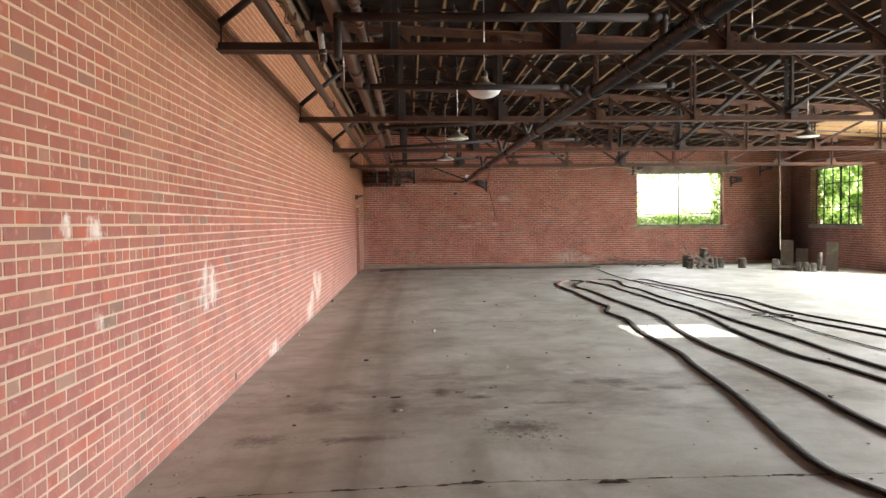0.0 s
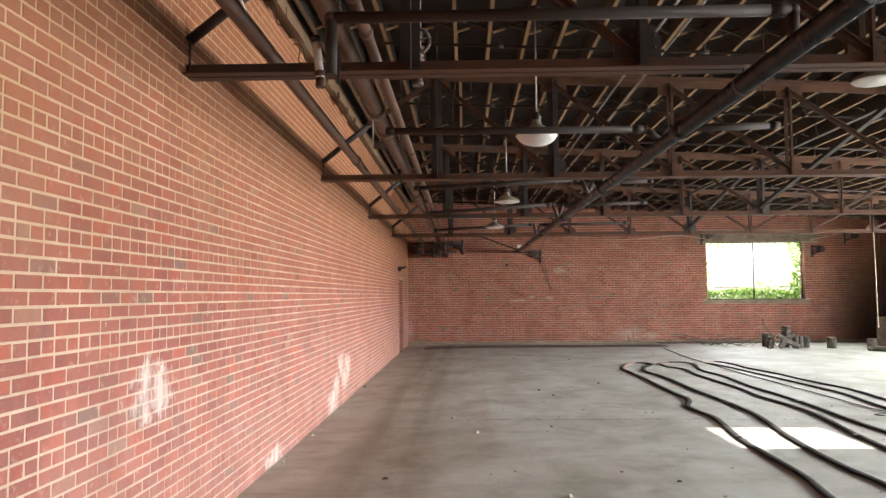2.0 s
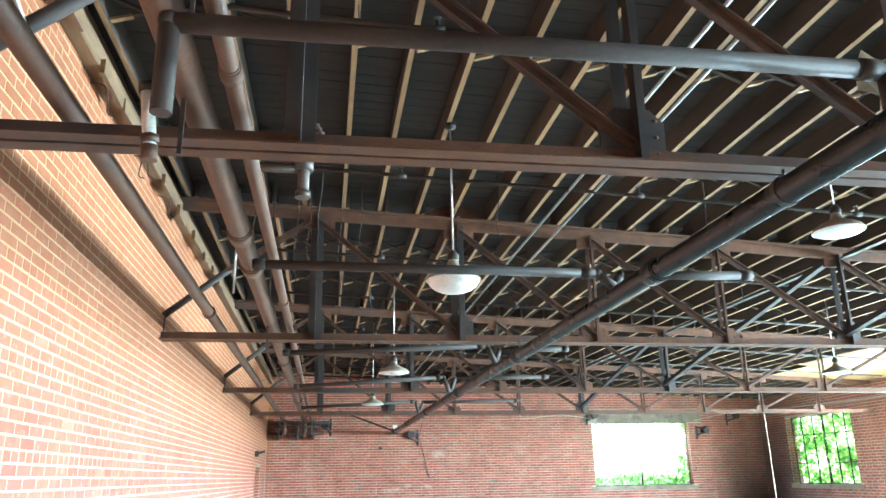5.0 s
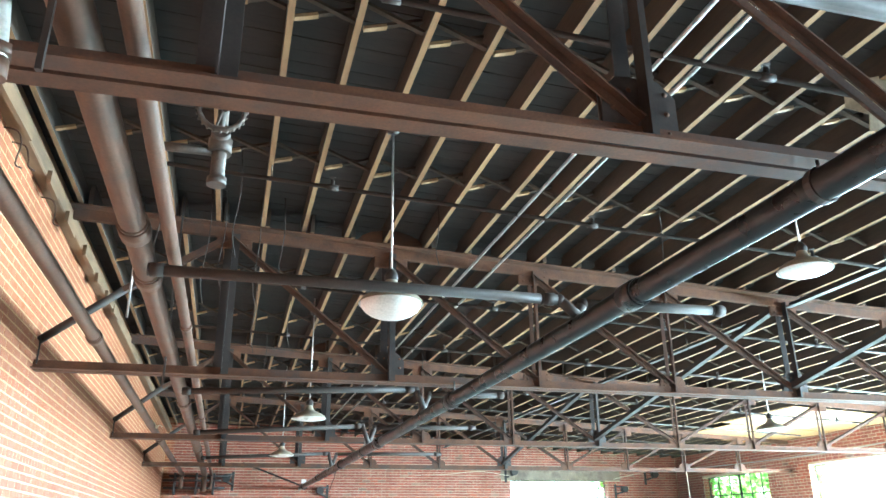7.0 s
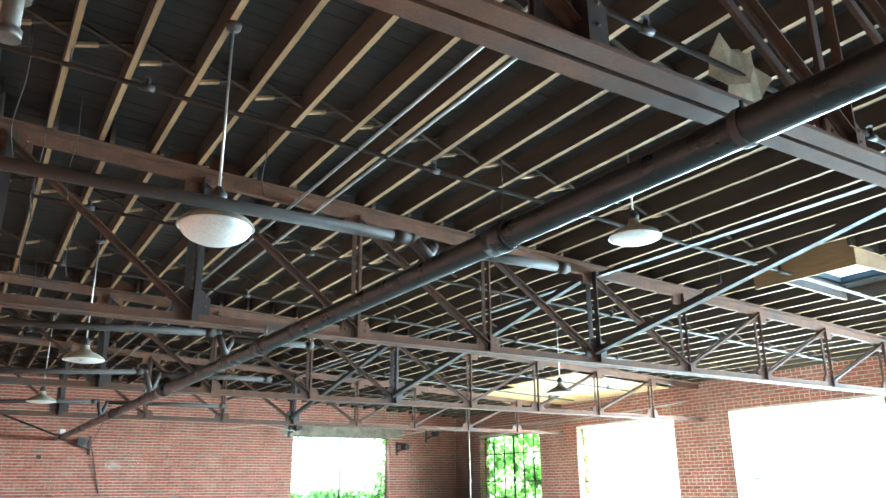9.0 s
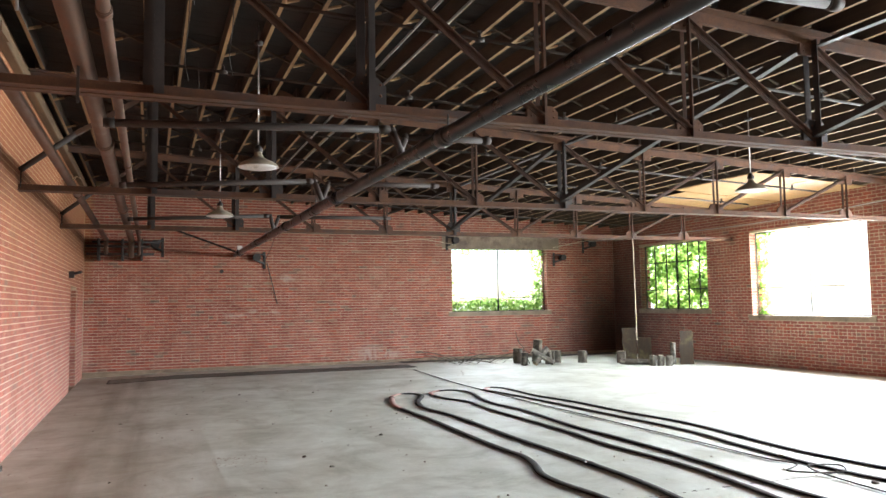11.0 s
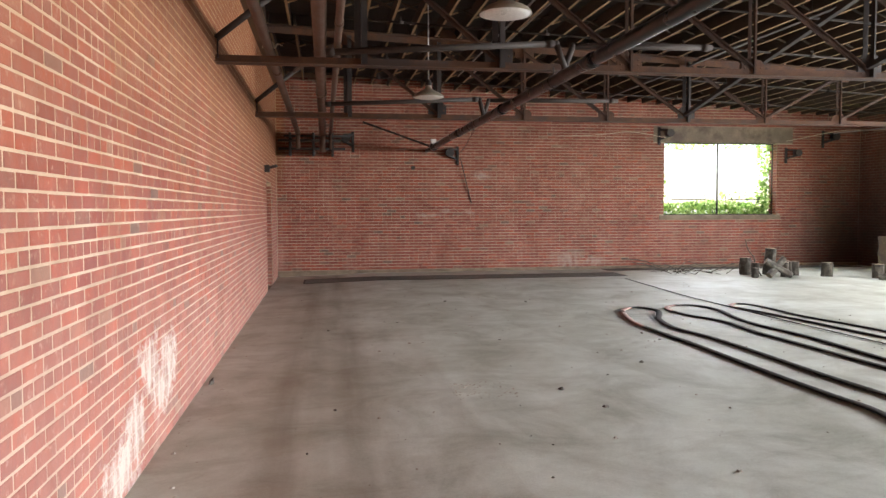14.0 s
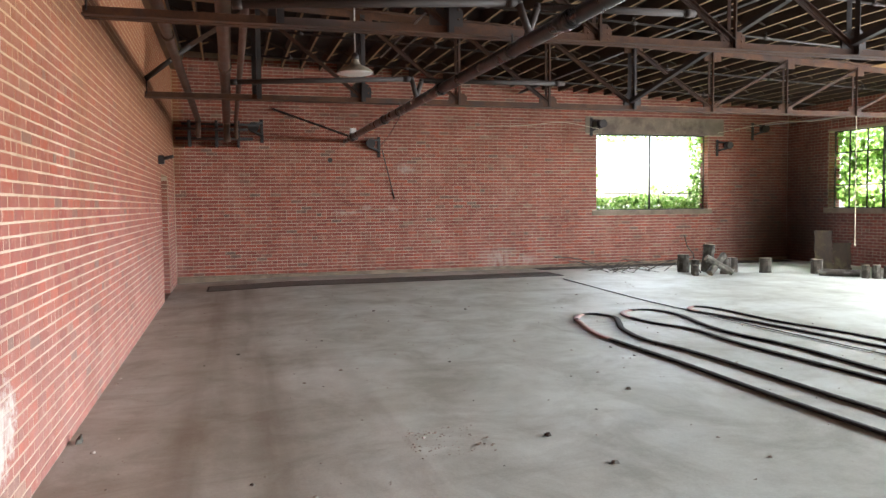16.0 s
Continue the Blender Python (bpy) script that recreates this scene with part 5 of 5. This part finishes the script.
# brushwood beside the logs
_rnd = random.Random(14)
_bm = bmesh.new()
for _i in range(26):
    _p = Vector((_rnd.uniform(7.4, 8.9), _rnd.uniform(24.8, 26.3), 0.015))
    _a = _rnd.uniform(-0.6, 0.6) + (math.pi if _rnd.random() < 0.5 else 0)
    _l = _rnd.uniform(0.5, 1.3)
    _q = _p + Vector((math.cos(_a) * _l, math.sin(_a) * _l * 0.6, _rnd.uniform(0.02, 0.35)))
    _m = (_p + _q) / 2 + Vector((0, 0, _rnd.uniform(0.02, 0.12)))
    swept(_bm, smooth_path([_p, _m, _q], 3), _rnd.uniform(0.004, 0.012), 5)
tagged(part("brushwood", _bm, BARK), "loose dry branches heaped by the brick wall", "branches", kind="stuff")
_bm = bmesh.new()
swept(_bm, smooth_path([(9.2, 24.5, 0.45), (9.05, 24.5, 0.62), (8.95, 24.45, 0.86)], 4), 0.012, 6)
swept(_bm, smooth_path([(9.3, 24.35, 0.02), (9.22, 24.45, 0.25), (9.2, 24.5, 0.46)], 4), 0.014, 6)
tagged(part("branch", _bm, BARK), "bare broken branch standing among the logs", "branch")


# ---------------------------------------------------------------- iron brackets on the walls
def bracket(x, z, reach, size, label="black cast-iron shaft bracket bolted to the brick wall"):
    root = thing("wall_bracket", (x, Y1, z), label, "bracket", "wall brackets")
    bm = bmesh.new()
    box(bm, -0.035, 0.035, -0.035, 0.0, -size / 2, size / 2, bevel=0.006)
    part("back_plate", bm, DARK_STEEL, root)
    bm = bmesh.new()
    bar(bm, (0, -0.02, size * 0.36), (reach, -0.16, size * 0.30), 0.05, 0.045)
    part("arm", bm, DARK_STEEL, root)
    bm = bmesh.new()
    bar(bm, (0, -0.02, -size * 0.20), (reach, -0.16, -size * 0.02), 0.05, 0.045)
    part("arm", bm, DARK_STEEL, root)
    bm = bmesh.new()
    tube(bm, (reach, -0.24, size * 0.14), (reach, -0.08, size * 0.14), size * 0.22, 14)
    part("bearing", bm, DARK_STEEL, root)
    for s in (-1, 1):
        bm = bmesh.new()
        tube(bm, (0, -0.05, s * size * 0.40), (0, -0.03, s * size * 0.40), 0.016, 6)
        part("bolt", bm, DARK_STEEL, root)


bracket(8.10, 3.46, 0.22, 0.46)
bracket(11.72, 2.98, 0.24, 0.42)
bracket(12.80, 3.42, 0.26, 0.46)
bracket(0.15, 3.22, -0.18, 0.50)
bracket(2.75, 2.90, -0.22, 0.46)

_sh = thing("line_shaft", (-1.2, 26.9, 3.05), "sooty line shaft with hangers under the roof corner", "line shaft")
_inv = Matrix.Translation(_sh.location).inverted()
for _a, _b, _r in (((-1.62, 26.88, 3.02), (-0.05, 26.88, 3.02), 0.035), ((-1.62, 26.7, 3.20), (-0.15, 26.7, 3.20), 0.03), ((-1.5, 26.95, 3.33), (0.1, 26.95, 3.33), 0.028)):
    _bm = bmesh.new()
    tube(_bm, _a, _b, _r, 10)
    part("shaft", _bm, DARK_STEEL, _sh).matrix_parent_inverse = _inv
for _x in (-1.35, -0.80, -0.35):
    _bm = bmesh.new()
    box(_bm, _x - 0.03, _x + 0.03, 26.82, 27.18, 2.86, 3.40, bevel=0.008)
    part("hanger", _bm, DARK_STEEL, _sh).matrix_parent_inverse = _inv

_bm = bmesh.new()
bar(_bm, (0.40, 27.12, 3.70), (1.92, 26.2, 3.05), 0.045, 0.045)
tagged(part("stay_bar", _bm, DARK_STEEL), "sooty bracing bar from the wall to the pipe end", "bar")
_bm = bmesh.new()
tube(_bm, (1.98, 26.0, 3.03), (1.98, Y1 - 0.02, 3.03), 0.05, 12)
tube(_bm, (1.98, 25.90, 3.03), (1.98, 26.1, 3.03), 0.095, 12)
tagged(part("pipe_flange", _bm, PIPE_BLACK), "black iron flange at the end of the steam main", "flange")
_bm = boxed(1.90, 2.02, 25.86, 25.97, 3.09, 3.19, bevel=0.006)
tagged(part("junction_box", _bm, ENAMEL), "small white junction box on the pipe end", "junction box")
_bm = bmesh.new()
tube(_bm, (2.80, 27.08, 2.85), (3.10, 27.185, 1.72), 0.012, 6)
tagged(part("rod", _bm, DARK_STEEL), "thin dark rod hanging down the brick wall", "rod")
_bm = bmesh.new()
tube(_bm, (1.63, Y1 - 0.03, 2.60), (1.63, Y1 + 0.01, 2.60), 0.055, 12)
tagged(part("wall_vent", _bm, DARK_STEEL), "small round dark vent pipe in the brick wall", "vent pipe")
_bm = bmesh.new()
box(_bm, X0 - 0.004, X0 + 0.10, 23.55, 23.67, 2.30, 2.44, bevel=0.01)
tube(_bm, (X0 + 0.05, 23.6, 2.38), (X0 + 0.24, 23.5, 2.42), 0.03, 8)
tagged(part("wall_fitting", _bm, DARK_STEEL), "dark iron fitting above the doorway", "fitting")
# black plate in place of a real recess: the hole's shade is its colour
_bm = bmesh.new()
box(_bm, X0 - 0.01, X0 + 0.002, 7.50, 7.56, 0.03, 0.10)
tagged(part("wall_hole", _bm, PAINT_BLACK), "small hole low in the brick wall, its dark inside drawn black", "hole")

# cord hanging from a truss and the wire strung along the end wall
_c = thing("hanging_cord", (10.85, 21.75, 3.1), "pale cord hanging straight down from a truss", "cord")
_inv = Matrix.Translation(_c.location).inverted()
_bm = bmesh.new()
swept(_bm, smooth_path([(10.83, 21.75, 3.16), (10.845, 21.75, 2.3), (10.85, 21.75, 1.5), (10.86, 21.75, 0.72)], 4), 0.009, 8)
part("rope", _bm, CORD, _c).matrix_parent_inverse = _inv
_bm = bmesh.new()
bmesh.ops.create_icosphere(_bm, subdivisions=2, radius=0.020, matrix=Matrix.Translation((10.86, 21.75, 0.72)))
part("knot", _bm, CORD, _c, smooth=True).matrix_parent_inverse = _inv


def strung_wire(points, r, mat, label):
    bm = bmesh.new()
    swept(bm, smooth_path(points, 8), r, 6)
    tagged(part("wire", bm, mat), label, "wire", "wires")


strung_wire([(8.2, 27.0, 3.40), (7.2, 26.9, 3.52), (6.2, 26.9, 3.43), (5.2, 26.95, 3.40)], 0.008, CORD, "pale wire strung along the brick wall")
strung_wire([(11.6, 27.0, 3.34), (12.15, 25.6, 3.48), (11.9, 24.0, 3.33), (10.9, 21.9, 3.20)], 0.009, CORD, "pale wire sagging from the wall to a truss")
strung_wire([(13.7, 17.2, 3.60), (13.75, 19.5, 3.52), (13.6, 22.6, 3.50), (12.4, 26.2, 3.48)], 0.014, GALVANISED, "grey cable along the top of the wall")
strung_wire([(2.2, 21.6, 3.25), (2.5, 23.5, 3.3), (2.62, 25.2, 3.05), (2.75, 26.95, 2.92)], 0.006, RUBBER, "thin dark wire hanging from the roof")
for _i, (_x, _y, _h) in enumerate(((0.15, 13.6, 0.9), (0.55, 13.6, 0.8), (-0.1, 10.7, 0.8), (3.6, 10.4, 0.7), (4.1, 7.9, 0.6), (0.72, 7.5, 0.35), (5.2, 12.6, 0.6), (1.7, 11.1, 0.5), (6.7, 10.6, 0.5), (-0.35, 11.5, 1.0), (-0.22, 11.6, 0.8), (0.1, 11.7, 0.9), (0.32, 11.6, 0.7), (-0.75, 11.3, 0.8), (0.4, 16.4, 0.8), (-0.2, 16.2, 0.9), (2.9, 16.6, 0.6), (5.6, 20.8, 0.7), (9.1, 20.9, 0.5))):
    _t = under(_x) + 0.20
    _h += 0.18
    strung_wire([(_x, _y, _t), (_x + 0.02, _y + 0.02, _t - _h * 0.4), (_x - 0.015, _y, _t - _h * 0.8), (_x + 0.02, _y + 0.03, _t - _h)], 0.005, PIPE_GREY, "loose wire hanging from the joists")
_bm = bmesh.new()
swept(_bm, smooth_path([(-0.93, 6.5, 4.87), (-0.92, 6.5, 4.35), (-1.0, 6.5, 4.15), (-0.93, 6.48, 3.98), (-0.86, 6.5, 4.10), (-0.9, 6.52, 4.28), (-0.84, 6.6, 4.87)], 6), 0.013, 7)
tagged(part("wire_loop", _bm, RUBBER), "black cable loop hanging under the roof edge", "cable loop")
_bm = bmesh.new()
swept(_bm, smooth_path([(-1.28, 6.0, 4.1), (-1.24, 6.45, 3.72), (-1.17, 6.95, 3.32)], 6), 0.013, 7)
tagged(part("conduit_drop", _bm, GALVANISED), "pale conduit slanting down to the wall pipe", "conduit")

# bent iron ties left hanging at the head of the west wall
def wall_tie(y, drop, bend):
    bm = bmesh.new()
    swept(bm, smooth_path([(X0 - 0.01, y, 4.47), (X0 + 0.09, y, 4.45), (X0 + 0.125, y + 0.01, 4.36), (X0 + 0.11 + bend, y + 0.02, 4.47 - drop), (X0 + 0.15 + bend, y + 0.05, 4.45 - drop)], 4), 0.006, 6)
    tagged(part("wall_tie", bm, WEB_STEEL), "bent rusty iron tie sticking out of the brick wall", "wall tie", "wall ties")


for _y, _d, _b in ((9.05, 0.22, 0.02), (10.1, 0.26, 0.0), (10.32, 0.17, 0.02), (11.3, 0.21, 0.01)):
    wall_tie(_y, _d, _b)
_bm = bmesh.new()
tube(_bm, (-0.98, 11.86, 3.62), (-0.98, 11.86, 4.80), 0.011, 8)
tagged(part("hanger_rod", _bm, GALVANISED), "pale galvanised rod hanging from the joists", "rod", "hanger rods")
_bm = bmesh.new()
swept(_bm, smooth_path([(-1.19, 16.86, 3.29), (-1.16, 16.87, 3.37), (-1.09, 16.88, 3.36), (-1.065, 16.86, 3.29), (-1.03, 16.84, 3.33), (-0.98, 16.82, 3.31)], 4), 0.014, 6, flat=0.5)
tagged(part("torn_tape", _bm, CORD), "torn pale tape wrapped round the wall pipe", "tape")

# torn foil-faced insulation hanging from the joists
_bm = bmesh.new()
_rnd = random.Random(4)
_g = [[_bm.verts.new((3.60 + 0.16 * i + _rnd.uniform(-0.03, 0.03), 8.05 + 0.04 * math.sin(i * 1.3 + j) + 0.05 * j, under(3.8) + 0.05 - 0.115 * j - 0.05 * (i % 2))) for i in range(4)] for j in range(4)]
for _j in range(3):
    for _i in range(3):
        if (_i, _j) not in ((0, 2), (2, 0)):
            _bm.faces.new((_g[_j][_i], _g[_j][_i + 1], _g[_j + 1][_i + 1], _g[_j + 1][_i]))
_ob = part("torn_sheet", _bm, KRAFT)
_ob.modifiers.new("thick", "SOLIDIFY").thickness = 0.006
tagged(_ob, "torn tan paper sheet hanging from the joists", "paper sheet")

# white board leaning on the east wall
board = thing("white_board", (13.84, 16.2, 0.0), "white board with black painted lines leaning on the wall", "board")
_inv = Matrix.Translation(board.location).inverted()
_bm = boxed(13.84, 13.88, 15.2, 17.0, 0.0, 0.72, bevel=0.004)
part("panel", _bm, PAINT_WHITE, board).matrix_parent_inverse = _inv
for _a, _b, _c2, _d in ((15.35, 16.85, 0.60, 0.63), (15.35, 16.85, 0.12, 0.15), (16.82, 16.85, 0.12, 0.63), (15.35, 15.38, 0.12, 0.63), (16.3, 16.33, 0.15, 0.60), (16.33, 16.82, 0.36, 0.39), (15.85, 15.88, 0.15, 0.60), (15.88, 16.3, 0.26, 0.29)):
    _bm = boxed(13.832, 13.84, _a, _b, _c2, _d)
    part("painted_line", _bm, PAINT_BLACK, board).matrix_parent_inverse = _inv

# ---------------------------------------------------------------- crumbs and chips on the floor
def chips(name, count, area, size, seed, mat, label):
    rnd = random.Random(seed)
    bm = bmesh.new()
    for _ in range(count):
        x, y = rnd.uniform(area[0], area[1]), rnd.uniform(area[2], area[3])
        s = rnd.uniform(*size) * (0.5 + rnd.random() ** 3 * 1.3)
        v = [bm.verts.new((x + s * rnd.uniform(0.6, 1.2) * math.cos(a), y + s * rnd.uniform(0.6, 1.2) * math.sin(a), 0.001)) for a in (0.3, 1.6, 2.8, 4.2, 5.3)]
        t = [bm.verts.new(((p.co.x - x) * 0.6 + x, (p.co.y - y) * 0.6 + y, s * rnd.uniform(0.3, 0.7))) for p in v]
        for i in range(5):
            bm.faces.new((v[i], v[(i + 1) % 5], t[(i + 1) % 5], t[i]))
        bm.faces.new(t)
        for p in v + t:
            p.co.z += ground(x)
    tagged(part(name, bm, mat), label, "debris", kind="stuff")


chips("floor_crumbs", 700, (-1.6, 7.0, 3.0, 25.0), (0.006, 0.018), 31, GRIT, "scattered crumbs of mortar and grit on the floor")
chips("wall_foot_crumbs", 200, (-1.68, -1.25, 3.0, 24.0), (0.006, 0.014), 32, GRIT, "mortar crumbs along the foot of the wall")
chips("rough_patch", 170, (0.50, 1.05, 14.55, 15.15), (0.005, 0.011), 33, GRIT, "patch of crumbled concrete on the floor")
chips("rough_patch", 150, (0.60, 1.15, 5.35, 5.9), (0.004, 0.009), 35, GRIT, "patch of crumbled concrete on the floor")
chips("dark_chips", 95, (-1.2, 6.0, 4.0, 24.0), (0.010, 0.024), 34, BARK, "dark splinters scattered over the floor")


def fragment(x, y, length, wide, high, turn, mat, label):
    """A single larger flake of plaster or wood."""
    rnd = random.Random(int(x * 1000 + y * 77))
    bm = bmesh.new()
    n = 9
    lo = [bm.verts.new((length / 2 * math.cos(a) * rnd.uniform(0.5, 1.15), wide / 2 * math.sin(a) * rnd.uniform(0.7, 1.1), 0.0)) for a in (2 * math.pi * i / n for i in range(n))]
    hi = [bm.verts.new((v.co.x * 0.8, v.co.y * 0.75, high * rnd.uniform(0.15, 0.85))) for v in lo]
    for i in range(n):
        bm.faces.new((lo[i], lo[(i + 1) % n], hi[(i + 1) % n], hi[i]))
    bm.faces.new(hi)
    bm.faces.new(lo[::-1])
    ob = part("fragment", bm, mat)
    ob.matrix_world = pose(x, y, ground(x), 0, 0, turn)
    tagged(ob, label, "fragment", "fragments on the floor")


for _x, _y, _l, _w, _h, _t, _m in ((-0.10, 6.88, 0.14, 0.07, 0.02, 20, BARK), (0.48, 6.95, 0.13, 0.06, 0.03, -8, GRIT), (0.80, 7.09, 0.12, 0.06, 0.035, 12, GRIT), (-0.08, 6.4, 0.10, 0.07, 0.02, 50, GRIT),
                                   (-0.50, 8.80, 0.07, 0.05, 0.02, 30, BARK), (1.25, 4.50, 0.22, 0.05, 0.02, 3, BARK), (0.40, 4.56, 0.16, 0.03, 0.015, 5, BARK), (1.05, 8.1, 0.08, 0.05, 0.03, 60, GRIT), (0.06, 12.0, 0.08, 0.06, 0.03, 10, GRIT),
                                   (3.7, 6.5, 0.12, 0.05, 0.03, 30, BARK), (0.35, 10.9, 0.07, 0.06, 0.04, 0, GRIT), (-1.62, 11.1, 0.06, 0.04, 0.03, 80, GRIT), (-1.63, 15.8, 0.12, 0.05, 0.07, 85, BARK)):
    fragment(_x, _y, _l, _w, _h, _t, _m, "flake of dark splintered wood on the floor" if _m is BARK else "pale lump of mortar on the floor")

# broken edge along the first slab joint
_rnd = random.Random(9)
_bm = bmesh.new()
for _y, _x0, _x1, _n in ((4.55, -1.6, 5.0, 90), (11.80, 0.2, 6.5, 90)):
    for _i in range(_n):
        _x = _rnd.uniform(_x0, _x1)
        _l, _w = _rnd.uniform(0.02, 0.10), _rnd.uniform(0.004, 0.016)
        _o = _rnd.uniform(-0.012, 0.012)
        _v = [_bm.verts.new(p) for p in ((_x, _y + _o - _w, 0.0015), (_x + _l * 0.5, _y + _o - _w * 1.3, 0.0015), (_x + _l, _y + _o, 0.0015), (_x + _l * 0.6, _y + _o + _w, 0.0015), (_x + _l * 0.1, _y + _o + _w * 0.7, 0.0015))]
        for _p in _v:
            _p.co.z += ground(_p.co.x)
        _bm.faces.new(_v)
tagged(part("joint_spalls", _bm, BARK), "crumbled dark edges along the slab joints", "cracks", kind="stuff")

# ---------------------------------------------------------------- brickwork
brickwork(wall_west, "west", Y0, Y1, 4.78, [DOORWAY], near=(5.0, 8.2, 0.75, 1.95))
brickwork(wall_north, "north", X0 + 0.012, X1 - 0.012, 4.78, [NORTH_WINDOW, (7.95, 11.92, 3.30, 3.72), (8.13, 11.59, 1.27, 1.39)], near=(0.5, 5.0, 0.3, 1.3))
brickwork(wall_east, "east", Y0, Y1, 4.30, EAST_WINDOWS + [(_w[0] - 0.12, _w[1] + 0.12, _w[2] - 0.115, _w[2] + 0.004) for _w in EAST_WINDOWS], near=(20.2, 24.0, 0.3, 1.2))
brickwork(wall_south, "south", X0 + 0.012, X1 - 0.012, 4.78, [])
